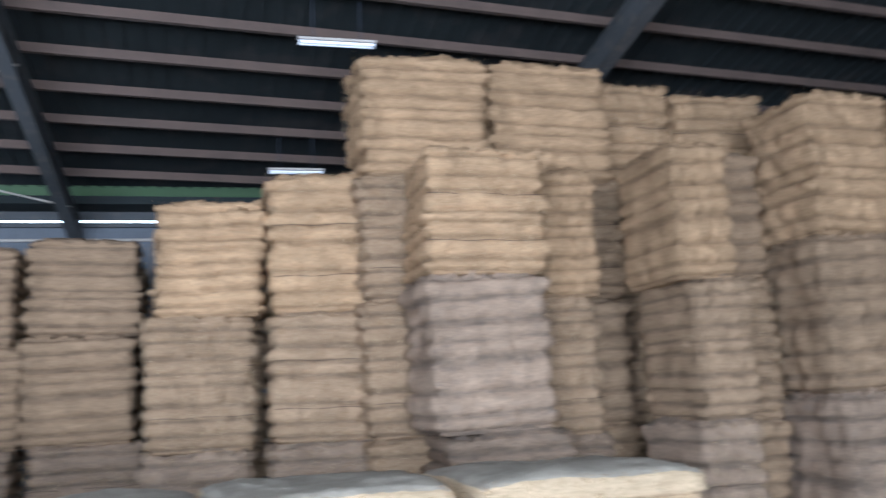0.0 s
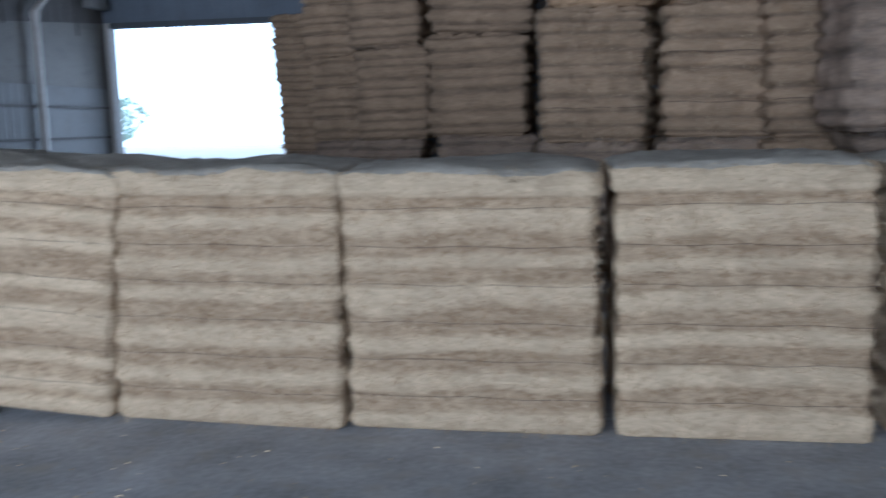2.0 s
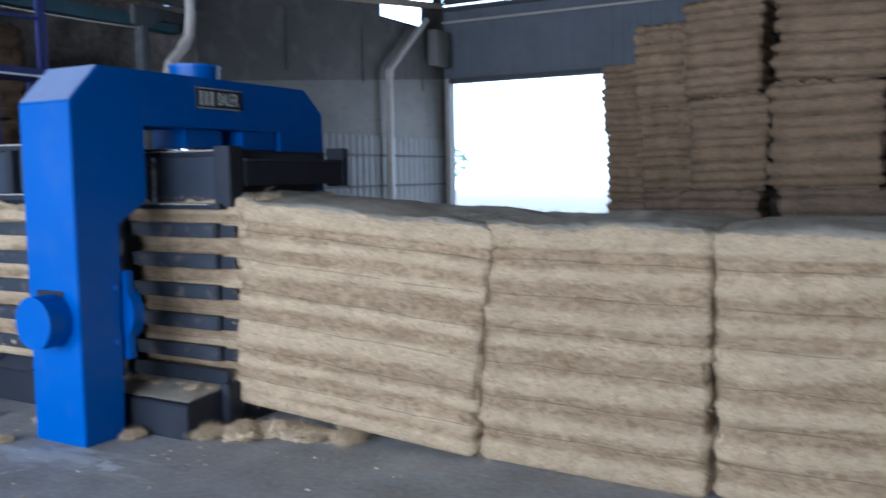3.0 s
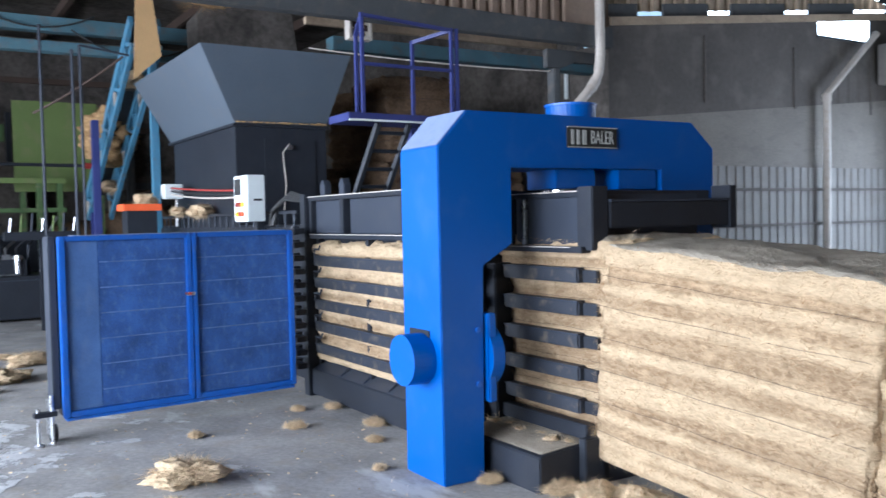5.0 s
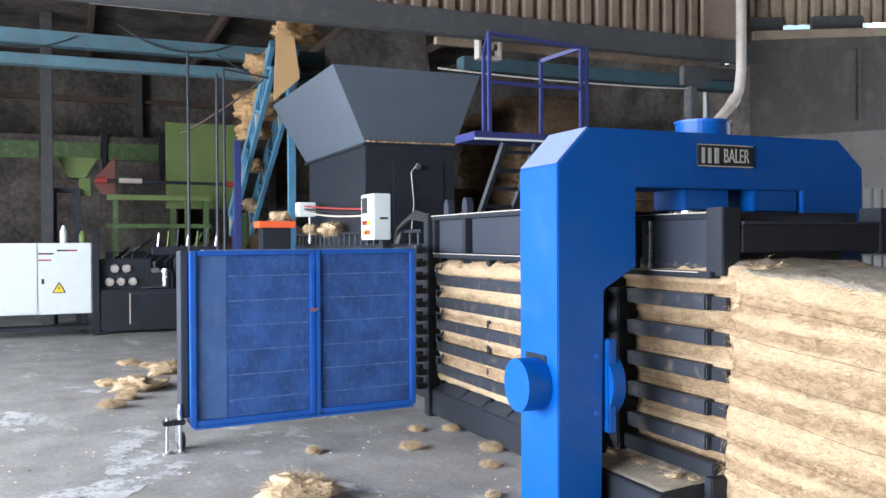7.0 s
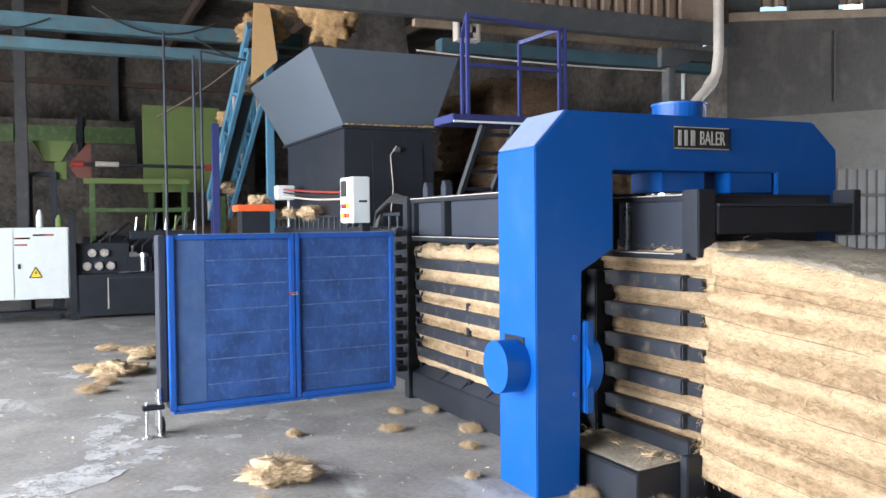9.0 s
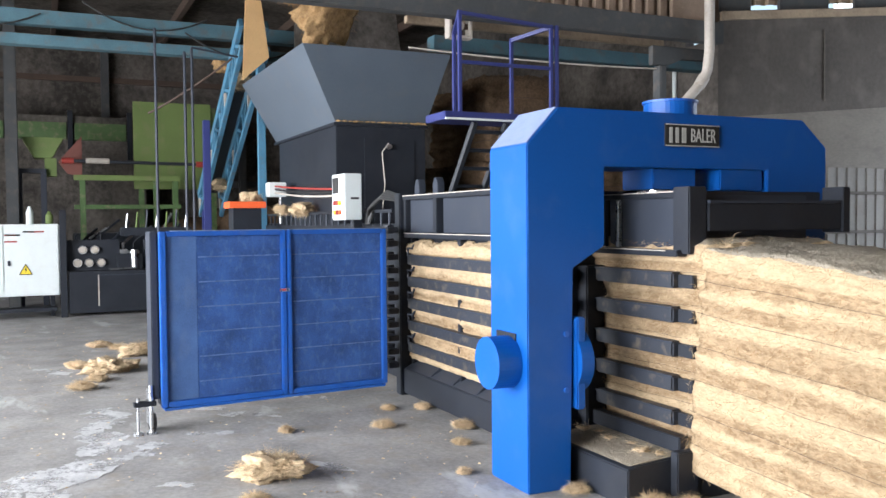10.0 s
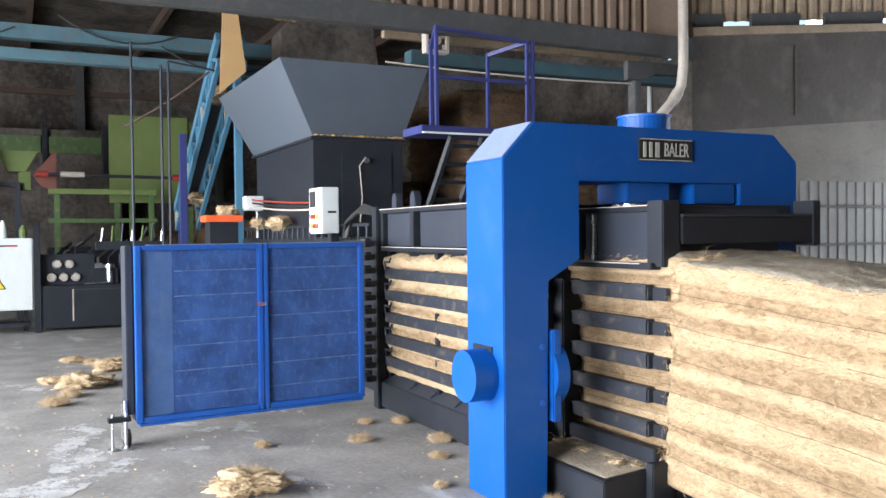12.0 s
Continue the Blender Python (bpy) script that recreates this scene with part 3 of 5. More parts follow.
# ---- bales ----
def bale_mesh(name, lx, ly, lz, seed, layers, mat, top_mat, bulge=0.024, rough=0.022, step=0.034, lean=0.0, taper=0.0, r=0.06, crease=0.36, sway=1.0, jag=0.03, comb=0.0, crown=0.0):
    """A pressed fibre bale: layers that swell out between the ties, ragged all over, on a base at z = 0."""
    nx, ny, nz = max(6, round(lx / step)), max(6, round(ly / step)), max(8, round(lz / (step * 0.72)))
    verts, faces, index, tone = [], [], {}, []
    off = Vector((seed * 13.7, seed * 7.3, seed * 3.1))

    def vert(i, j, k):
        key = (i, j, k)
        if key in index:
            return index[key]
        u, v, w = i / nx * 2 - 1, j / ny * 2 - 1, k / nz
        p = Vector((u * lx / 2, v * ly / 2, w * lz))
        # rounded corners
        q = Vector((max(-lx / 2 + r, min(lx / 2 - r, p.x)), max(-ly / 2 + r, min(ly / 2 - r, p.y)), max(r, min(lz - r, p.z))))
        d = p - q
        if d.length > 1e-6:
            p = q + d.normalized() * r
        out = Vector((u if abs(u) > 0.98 else 0, v if abs(v) > 0.98 else 0, (1 if w > 0.99 else (-1 if w < 0.01 else 0))))
        side = Vector((out.x, out.y, 0))
        wave = noise.noise(Vector((p.x * 0.8, p.y * 0.8, seed * 2.0))) * 0.35 * sway + noise.noise(Vector((p.x * 3.1, p.y * 3.1, seed))) * 0.12 * sway
        wave += noise.noise(Vector((seed * 4.4, 2.0, w * 5.0))) * 0.45
        ph = (w * layers + wave) % 1.0
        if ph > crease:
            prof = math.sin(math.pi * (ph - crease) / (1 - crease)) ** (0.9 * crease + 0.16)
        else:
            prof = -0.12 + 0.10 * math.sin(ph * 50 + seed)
        # darkest tone where the profile sinks: crease shade put into the fibre colour
        crease_tone = 1.0 - max(0.0, min(1.0, prof * 1.3))
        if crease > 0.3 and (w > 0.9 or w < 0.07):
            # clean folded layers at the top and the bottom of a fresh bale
            crease_tone, prof = 0.0, 1.6 if w > 0.5 else 1.0
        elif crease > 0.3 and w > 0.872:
            # the fold line under the top layer, its shade in the colour too
            crease_tone, prof = 1.0, -0.5
        layer = math.floor(w * layers + wave)
        shift = noise.noise(Vector((layer * 5.3 + seed, seed * 1.7 + 2.0 * (out.x > 0) + 4.0 * (out.y < 0), 0.5))) * jag
        fine = noise.noise(p * 7 + off) * 0.7 + noise.noise(p * 19 + off) * 0.5 + noise.noise(p * 43 + off) * 0.3
        stria = noise.noise(Vector((p.x * 2.3 + seed, p.y * 2.3, p.z * 34))) * 0.6 + noise.noise(Vector((p.x * 9 + seed, p.y * 9, p.z * 60))) * 0.5
        p = p + side * ((prof - 0.75) * bulge * 1.5 + shift + fine * rough + stria * comb)
        if out.z > 0 or w > 0.97:
            p.z += fine * rough * 1.3 + noise.noise(Vector((p.x * 2.2, p.y * 2.2, seed))) * 0.03
        if out.z > 0:
            p.z += crown * (1 - u ** 6) * (1 - v ** 4)
        p.x += lean * w + noise.noise(Vector((seed, w * 2.0, 1.0))) * 0.025
        p.x *= 1 + taper * w
        index[key] = len(verts)
        verts.append(p)
        tone.append(crease_tone * (0.9 + 0.35 * noise.noise(p * 3 + off)))
        return index[key]

    def quad(a, b, c, d):
        faces.append((vert(*a), vert(*b), vert(*c), vert(*d)))

    for i in range(nx):
        for k in range(nz):
            quad((i, 0, k), (i + 1, 0, k), (i + 1, 0, k + 1), (i, 0, k + 1))
            quad((i + 1, ny, k), (i, ny, k), (i, ny, k + 1), (i + 1, ny, k + 1))
    for j in range(ny):
        for k in range(nz):
            quad((0, j + 1, k), (0, j, k), (0, j, k + 1), (0, j + 1, k + 1))
            quad((nx, j, k), (nx, j + 1, k), (nx, j + 1, k + 1), (nx, j, k + 1))
    sides = len(faces)
    for i in range(nx):
        for j in range(ny):
            quad((i, j, nz), (i + 1, j, nz), (i + 1, j + 1, nz), (i, j + 1, nz))
            quad((i, j + 1, 0), (i + 1, j + 1, 0), (i + 1, j, 0), (i, j, 0))
    me = bpy.data.meshes.new(name)
    me.from_pydata(verts, [], faces)
    me.materials.append(mat)
    me.materials.append(top_mat)
    me.polygons.foreach_set("material_index", [0] * sides + [1, 0] * ((len(faces) - sides) // 2))
    me.polygons.foreach_set("use_smooth", [True] * len(faces))
    me.attributes.new("crease_tone", "FLOAT", "POINT").data.foreach_set("value", tone)
    return me


def strands(lx, ly, lz, count, seed, length=0.05):
    """Loose fibres that stand off the front, the ends and the top edge of a bale."""
    rnd = random.Random(seed)
    verts, faces = [], []
    for _ in range(count):
        f = rnd.random()
        if f < 0.68:
            p, nrm = Vector((rnd.uniform(-lx / 2, lx / 2), -ly / 2 - 0.005, rnd.uniform(0.02, lz))), Vector((0, -1, 0))
        elif f < 0.76:
            s = rnd.choice((-1, 1))
            p, nrm = Vector((s * lx / 2, rnd.uniform(-ly / 2, -ly / 6), rnd.uniform(0.02, lz))), Vector((s, 0, 0))
        else:
            p, nrm = Vector((rnd.uniform(-lx / 2, lx / 2), rnd.uniform(-ly / 2, ly / 2), lz - 0.005)), Vector((0, 0, 1))
        d = (nrm * rnd.uniform(0.05, 0.5) + Vector((rnd.uniform(-1, 1), rnd.uniform(-0.6, 0.6), rnd.uniform(-0.9, 0.5)))).normalized()
        ln = length * rnd.uniform(0.4, 1.3) * (0.45 if nrm.x else 1.0)
        w = d.cross(nrm)
        w = (w.normalized() if w.length > 1e-3 else Vector((0, 0, 1))) * 0.0009
        mid = p + d * ln * 0.55 + Vector((0, 0, -0.1 * ln)) + nrm * ln * 0.12
        tip = p + d * ln + Vector((0, 0, -0.35 * ln))
        b = len(verts)
        verts += [p - w, p + w, mid + w, mid - w, tip]
        faces += [(b, b + 1, b + 2, b + 3), (b + 3, b + 2, b + 4)]
    me = bpy.data.meshes.new("loose_fibre")
    me.from_pydata(verts, [], faces)
    me.materials.append(STRAND)
    me.materials.append(TUFT_STRAND)
    me.polygons.foreach_set("material_index", [i // 2 % 2 for i in range(len(faces))])
    return me


def build_row():
    # x from, x to, base, tilt about y, turn about z, near face y
    rows = ((-4.66, -3.56, 0.15, 0.0, 0.0, 3.868), (-3.68, -2.08, 0.075, 4.4, 0.8, 3.83), (-2.06, -0.90, 0.0, 0.6, -1.5, 3.87),
            (-0.885, 0.28, 0.0, 0.0, -0.6, 3.885), (0.33, 1.42, 0.0, 0.0, 0.6, 3.90), (1.50, 2.66, 0.0, 0.3, 2.2, 3.95))
    tops = (1.22, 1.21, 1.225, 1.21, 1.225, 1.215)
    for k, ((x0, x1, z, tilt, turn, y0), h) in enumerate(zip(rows, tops)):
        lx, ly = x1 - x0, 1.0 if k else 0.90
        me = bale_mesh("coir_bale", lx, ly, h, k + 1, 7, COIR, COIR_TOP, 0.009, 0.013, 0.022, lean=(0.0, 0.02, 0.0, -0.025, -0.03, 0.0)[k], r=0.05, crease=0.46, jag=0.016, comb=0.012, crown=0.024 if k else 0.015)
        ob = new("coir_bale", me)
        ob.matrix_basis = pose((x0 + x1) / 2, y0 + ly / 2, z, 0, tilt, turn)
        label = "pale tan pressed coir bale with seven layers, in the finished row"
        if k == 0:
            label = "pale tan coir bale still coming out of the baler chute"
        elif k == 1:
            label = "pale tan coir bale tilted down onto the floor beside the chute"
        tagged(ob, label, "bale", "row of finished bales")
        lo = new("loose_fibre", strands(lx, ly, h, 5000, 50 + k, 0.034))
        lo.parent = ob
        for z in [h * (i + 1) / 7 + 0.003 for i in range(6)]:
            bm = bmesh.new()
            pts = [(-lx / 2 + 0.01 + lx * i / 10 * 0.98, -ly / 2 - 0.006 + 0.006 * math.sin(i * 2.1 + k), z + 0.004 * math.sin(i * 1.3 + z * 9)) for i in range(11)]
            tube_path(pts, 0.0011, 5, bm)
            part("tie_wire", bm, RUST, ob)


def build_stacks():
    meshes = {}
    for i in range(4):
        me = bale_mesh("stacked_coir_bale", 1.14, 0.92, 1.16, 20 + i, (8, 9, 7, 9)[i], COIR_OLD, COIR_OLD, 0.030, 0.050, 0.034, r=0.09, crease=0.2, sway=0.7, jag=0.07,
                       lean=(0.03, -0.04, 0.02, -0.02)[i], comb=0.015)
        meshes["brown", i] = me
        for tone, mat in (("golden", COIR_GOLD), ("grey", COIR_GREY)):
            other = me.copy()
            other.materials.clear()
            other.materials.append(mat)
            other.materials.append(mat)
            meshes[tone, i] = other
    words = {"brown": "brown aged coir bale in a tall storage stack", "golden": "golden tan coir bale high in a storage stack", "grey": "grey-brown coir bale low in a storage stack"}
    rnd = random.Random(5)
    fuzzes = [strands(1.16, 0.94, 1.16, 1500, 90 + i, 0.09) for i in range(2)]
    wires = []
    for z in (0.30, 0.72):
        wires.append(mesh_of("tie_wire", tube_path([(-0.54 + i * 0.108, -0.462 + 0.006 * math.sin(i * 2.0), z + 0.006 * math.sin(i * 1.4)) for i in range(11)], 0.003, 5), RUST))

    def bale(x, y, z, w=1.14, d=0.92, h=1.16, turn=0.0, tone="brown"):
        ob = new("stacked_coir_bale", meshes[tone, rnd.randrange(4)])
        ob.matrix_basis = pose(x, y, z, 0, rnd.uniform(-1.2, 1.2), turn + rnd.uniform(-3, 3) + rnd.choice((0, 180))) @ Matrix.Diagonal((w / 1.14, d / 0.92, h / 1.16, 1))
        tagged(ob, words[tone], "bale", "stacked bales")
        fz = new("loose_fibre", fuzzes[rnd.randrange(2)])
        fz.parent = ob
        for me in wires:
            tie = new("tie_wire", me)
            tie.parent = ob

    # left x, right x, near face y, heights of the bales from the floor up
    stacks = (
        (-4.28, -3.60, 12.45, (1.05, 1.0, 1.0)),
        (-3.66, -2.86, 12.10, (1.2, 1.2, 1.12)),
        (-2.80, -1.83, 11.15, (1.22, 1.2, 1.2)),
        (-1.68, -0.45, 10.75, (1.25, 1.25, 1.14)),
        (-0.16, 0.80, 8.15, (1.22, 1.22, 1.07)),
        (0.90, 2.12, 8.05, (1.25, 1.2, 1.33)),
        (2.10, 3.14, 6.75, (1.30, 1.30, 1.08)),
        (3.18, 3.80, 7.30, (1.2, 1.25, 1.2)),
        (3.98, 4.50, 6.07, (1.32, 1.12, 1.13)),
        (5.72, 6.68, 6.62, (1.45, 1.45, 1.38)),
        (6.8, 7.95, 6.5, (1.3, 1.2, 1.2, 0.6)),
    )
    for x0, x1, y, hs in stacks:
        z = 0.0
        for k, h in enumerate(hs):
            j = rnd.uniform(-0.06, 0.06)
            # greyer tone low in a stack, golden towards the top
            tone = ("grey", "brown" if x0 < -1 else "grey" if 2.0 < x0 < 2.5 else "brown", "golden")[min(k, 2)]
            bale((x0 + x1) / 2 + j, y + 0.48, z, x1 - x0, 0.94, h, 0.0, "brown" if tone == "golden" and x0 < -1 else tone)
            z += h - 0.012
    # second rank behind, carrying the top bales
    for x0, x1, y, hs in ((1.72, 2.98, 7.75, (1.25, 1.25, 1.2, 1.2)), (3.08, 4.40, 7.9, (1.25, 1.25, 1.2, 1.25)), (4.44, 5.28, 8.3, (1.2, 1.2, 1.2, 1.32)),
                          (4.62, 5.62, 7.25, (1.3, 1.3, 1.25)), (5.32, 6.4, 8.2, (1.2, 1.2, 1.2, 1.2)), (-0.2, 0.9, 9.25, (1.2, 1.2, 0.95)), (0.98, 2.1, 9.2, (1.2, 1.2, 1.1)),
                          (-1.6, -0.5, 11.85, (1.2, 1.2, 1.1))):
        z = 0.0
        for k, h in enumerate(hs):
            bale((x0 + x1) / 2, y + 0.48, z, x1 - x0, 0.94, h, 0.0, "golden" if k == 3 else "brown")
            z += h - 0.012


# ---- baler ----
BAR_TOPS = (1.20, 1.015, 0.83, 0.645, 0.46)


def build_baler():
    baler = empty("baler", pose(0, 0, 0), "large blue and black horizontal baler with an open side door", "baler")
    # the blue arch round the exit
    out = [(3.108, 0.0), (3.108, 1.89), (3.305, 2.098), (5.115, 2.098), (5.32, 1.93), (5.32, 0.0), (5.03, 0.0), (5.03, 1.24), (4.82, 1.34),
           (4.82, 1.78), (3.608, 1.78), (3.608, 1.34), (3.40, 1.22), (3.38, 0.0)]
    arch = part("arch", prism(out, "x", -4.50, -4.08, 0.006), BLUE, baler, "blue painted welded steel arch")
    # black plate draws the shade of the cylinder's recess, which is not cut out
    part("recess_shade", box(-4.42, -4.20, 3.100, 3.106, 0.60, 0.862, 0.002), BLACK, arch)
    # thin paler plate puts the chamfer's sky reflection into colour, with some dust
    part("chamfer_sheen", prism([(3.112, 1.898), (3.300, 2.096), (3.297, 2.099), (3.109, 1.901)], "x", -4.49, -4.09), BLUE_SHEEN_DUST, arch, "sloping blue chamfer with sky sheen and dust in its colour")
    part("side_cylinder", rod((-4.28, 2.965, 0.70), (-4.28, 3.107, 0.70), 0.145, 40), BLUE, arch, "stubby blue side cylinder", False)
    part("cylinder_flange", rod((-4.20, 3.41, 0.70), (-4.20, 3.49, 0.70), 0.19, 40), BLUE, arch)
    part("flange_plate", box(-4.14, -4.05, 3.405, 3.46, 0.44, 0.95, 0.008), BLUE, arch)
    part("press_block", box(-4.42, -4.13, 3.98, 4.30, 1.66, 1.779, 0.006), BLUE, arch)
    part("press_collar", rod((-4.26, 4.12, 1.60), (-4.26, 4.12, 1.655), 0.12, 24), STEEL, arch, "bright steel collar")
    part("collar_bolt", rod((-4.12, 4.12, 1.615), (-4.06, 4.12, 1.615), 0.035, 12), STEEL, arch)
    part("recess_box", box(-4.47, -4.10, 4.46, 4.80, 1.655, 1.779, 0.006), BLUE, arch)
    part("top_cup", rod((-4.29, 4.24, 2.095), (-4.29, 4.24, 2.185), 0.158, 36), BLUE, arch, "short blue cylinder cap on the arch")
    part("cup_rim", rod((-4.29, 4.24, 2.183), (-4.29, 4.24, 2.196), 0.166, 36), BLUE_EDGE, arch)
    for x, y in ((-4.079, 3.30), (-4.079, 3.20)):
        for z in (0.55, 0.86):
            part("bolt", rod((x - 0.01, y + 0.15, z), (x + 0.012, y + 0.15, z), 0.016, 8), BLUE_EDGE, arch)
    plate = part("name_plate", box(-4.079, -4.066, 4.022, 4.425, 1.905, 2.035, 0.003), INK, arch, "black plate with pale lettering")
    y = 4.05
    for w in (0.020, 0.022, 0.030):
        part("letter_bar", box(-4.0655, -4.061, y, y + w, 1.925, 2.013), LETTER, plate)
        y += w + 0.024
    font = bpy.data.curves.new("lettering", "FONT")
    font.body, font.size, font.extrude = "BALER", 0.105, 0.002
    txt = new("lettering_curve", font)
    dg = bpy.context.evaluated_depsgraph_get()
    me = bpy.data.meshes.new_from_object(txt.evaluated_get(dg))
    bpy.data.objects.remove(txt)
    me.materials.clear()
    me.materials.append(LETTER)
    word = new("lettering", me)
    word.parent = plate
    word.matrix_basis = pose(-4.064, 4.205, 1.932, 90, 0, 90) @ Matrix.Diagonal((0.64, 1.1, 1, 1))
    for a in ((1.906, 1.912), (2.028, 2.034)):
        part("plate_edge", box(-4.0655, -4.062, 4.024, 4.423, a[0], a[1]), LETTER, plate)

    # long pressing chamber behind the arch
    ch = part("chamber", box(-6.90, -4.55, 3.66, 4.80, 0.10, 1.34, 0.004), BLACK, baler, "black pressing chamber with open bars")
    part("skirt", box(-6.88, -4.52, 3.53, 3.64, 0.02, 0.235, 0.008), BLACK, ch)
    part("skirt_ledge", prism([(3.535, 0.236), (3.655, 0.30), (3.655, 0.236)], "x", -6.86, -4.52), SLATE, ch)
    for x in (-6.35, -5.95, -5.55, -5.15):
        part("gusset", prism([(3.54, 0.245), (3.65, 0.34), (3.65, 0.245)], "x", x, x + 0.02), SLATE, ch)
    for z in BAR_TOPS:
        b = part("side_bar", box(-6.84, -4.505, 3.555, 3.64, z - 0.085, z, 0.008), BARS, ch, "black steel bar with pale dust on it")
        part("bar_lip", box(-6.84, -4.51, 3.551, 3.555, z - 0.014, z - 0.002), SLATE, b)
        part("bar_hook", tube_path([(-6.80, 3.548, z + 0.0), (-6.80, 3.545, z + 0.055), (-6.70, 3.545, z + 0.055), (-6.70, 3.56, z + 0.09)], 0.010, 8), SLATE, b)
    for x in (-6.86, -5.93, -5.0):
        part("upright", box(x - 0.03, x + 0.03, 3.60, 3.655, 0.24, 1.34, 0.004), BLACK, ch)
    part("upright", box(-6.98, -6.87, 3.50, 3.66, 0.0, 1.72, 0.008), BLACK, ch)
    part("top_rail", box(-6.90, -4.505, 3.54, 3.66, 1.345, 1.385, 0.004), BLACK, ch)
    for x0, x1 in ((-6.84, -6.30), (-6.17, -5.30), (-5.20, -4.52)):
        part("top_panel", box(x0, x1, 3.585, 3.61, 1.39, 1.66, 0.003), SLATE, ch, "dark slate-grey steel panel")
    for x in (-6.86, -6.235, -5.25):
        part("panel_post", box(x - 0.035, x + 0.035, 3.54, 3.66, 1.388, 1.69, 0.004), BLACK, ch)
    part("top_beam", box(-6.90, -4.505, 3.53, 3.68, 1.662, 1.70, 0.005), BLACK, ch)
    part("worn_edge", box(-6.89, -4.51, 3.527, 3.5295, 1.692, 1.699), GALV, ch, "bare worn steel edge")
    part("worn_edge", box(-6.89, -4.51, 3.537, 3.5395, 1.378, 1.384), GALV, ch, "bare worn steel edge")
    part("chamber_roof", box(-6.90, -4.505, 3.69, 4.85, 1.345, 1.66, 0.004), BLACK, ch)
    for x in (-6.72, -6.35):
        part("lifting_lug", prism([(x - 0.05, 1.70), (x - 0.05, 1.78), (x - 0.02, 1.83), (x + 0.02, 1.83), (x + 0.05, 1.78), (x + 0.05, 1.70)], "y", 3.60, 3.66, 0.004), SLATE, ch)
    # rear body under the hopper
    rear = part("rear_body", box(-14.0, -7.0, 3.62, 4.85, 0.08, 1.46, 0.01), BLACK, baler, "black rear machine body")
    part("rear_rail", box(-13.8, -7.0, 3.54, 3.61, 1.36, 1.44, 0.006), BLACK, rear)
    for i in range(30):
        part("stud", rod((-7.3 - i * 0.21, 3.58, 1.44), (-7.3 - i * 0.21, 3.58, 1.56), 0.011, 8), SLATE, rear)
    part("rear_ledge", box(-13.8, -7.2, 3.56, 3.60, 1.562, 1.59, 0.003), BLACK, rear)
    for i in range(11):
        z = 0.26 + i * 0.112
        part("hinge_knuckle", rod((-6.92, 3.42, z), (-6.92, 3.42, z + 0.07), 0.045, 12), BLACK, rear)
        part("hinge_arm", box(-6.96, -6.70, 3.33, 3.42, z + 0.01, z + 0.055, 0.005), BLACK, rear)
    # throat and hopper
    part("throat", box(-11.6, -9.13, 3.68, 4.74, 1.46, 2.555, 0.006), BLACK, baler, "black steel throat under the hopper")
    part("throat_panel", box(-9.129, -9.115, 4.0, 4.60, 1.62, 2.40, 0.003), BLACK, baler)
    bm = bmesh.new()
    lo = [(-9.13, 3.68, 2.56), (-9.13, 4.74, 2.56), (-11.75, 4.74, 2.56), (-11.75, 3.68, 2.56)]
    hi = [(-8.64, 3.18, 3.29), (-8.64, 4.84, 3.29), (-11.55, 4.84, 3.29), (-11.55, 3.18, 3.29)]
    vl, vh = [bm.verts.new(p) for p in lo], [bm.verts.new(p) for p in hi]
    wall_t = 0.03
    il = [bm.verts.new(Vector(p) + Vector((-wall_t if p[0] > -10 else wall_t, wall_t if p[1] < 4.2 else -wall_t, 0))) for p in lo]
    ih = [bm.verts.new(Vector(p) + Vector((-wall_t if p[0] > -10 else wall_t, wall_t if p[1] < 4.2 else -wall_t, 0))) for p in hi]
    for i in range(4):
        j = (i + 1) % 4
        bm.faces.new((vl[i], vl[j], vh[j], vh[i]))
        bm.faces.new((il[j], il[i], ih[i], ih[j]))
        bm.faces.new((vh[i], vh[j], ih[j], ih[i]))
        bm.faces.new((il[i], il[j], vl[j], vl[i]))
    bmesh.ops.recalc_face_normals(bm, faces=bm.faces[:])
    hop = part("hopper", bm, GREY, baler, "flared grey steel feed hopper")
    part("hopper_flange", box(-11.78, -9.10, 3.65, 4.77, 2.53, 2.562, 0.003), BLACK, hop)
    rnd = random.Random(3)
    for i in range(16):
        part("lint", lump(0.018 + 0.022 * rnd.random() ** 2, i + 300, 0.4, 2), TUFT, hop).matrix_basis = pose(-9.09, 3.7 + i * 0.066, 2.575, 0, 0, rnd.uniform(0, 90))
    cab = part("throat_cable", tube_path([(-9.10, 4.28, 2.35), (-9.09, 4.20, 2.25), (-9.09, 4.23, 1.9), (-9.09, 4.20, 1.62)], 0.007, 8), GALV, baler)
    part("cable_gland", rod((-9.11, 4.28, 2.31), (-9.06, 4.28, 2.31), 0.03, 10), STEEL, cab)
    # exit chute with bars
    cu = part("chute", box(-4.42, -3.66, 4.78, 4.86, 0.15, 1.32, 0.006), BLACK, baler, "black barred exit chute")
    for z in BAR_TOPS:
        b = part("chute_bar", box(-4.45, -3.74, 3.80, 3.87, z - 0.085, z, 0.01), BARS, cu, "dark steel channel bar")
        part("bar_lip", box(-4.45, -3.74, 3.796, 3.80, z - 0.012, z - 0.002), SLATE, b)
        part("bar_lip", box(-4.455, -4.45, 3.80, 3.865, z - 0.08, z - 0.002), SLATE, b)
        part("bar_end", box(-3.739, -3.62, 3.835, 3.866, z - 0.082, z - 0.012, 0.004), BLACK, b)
    part("chute_post", box(-4.60, -4.45, 3.74, 3.90, 0.15, 1.205, 0.008), BLACK, cu)
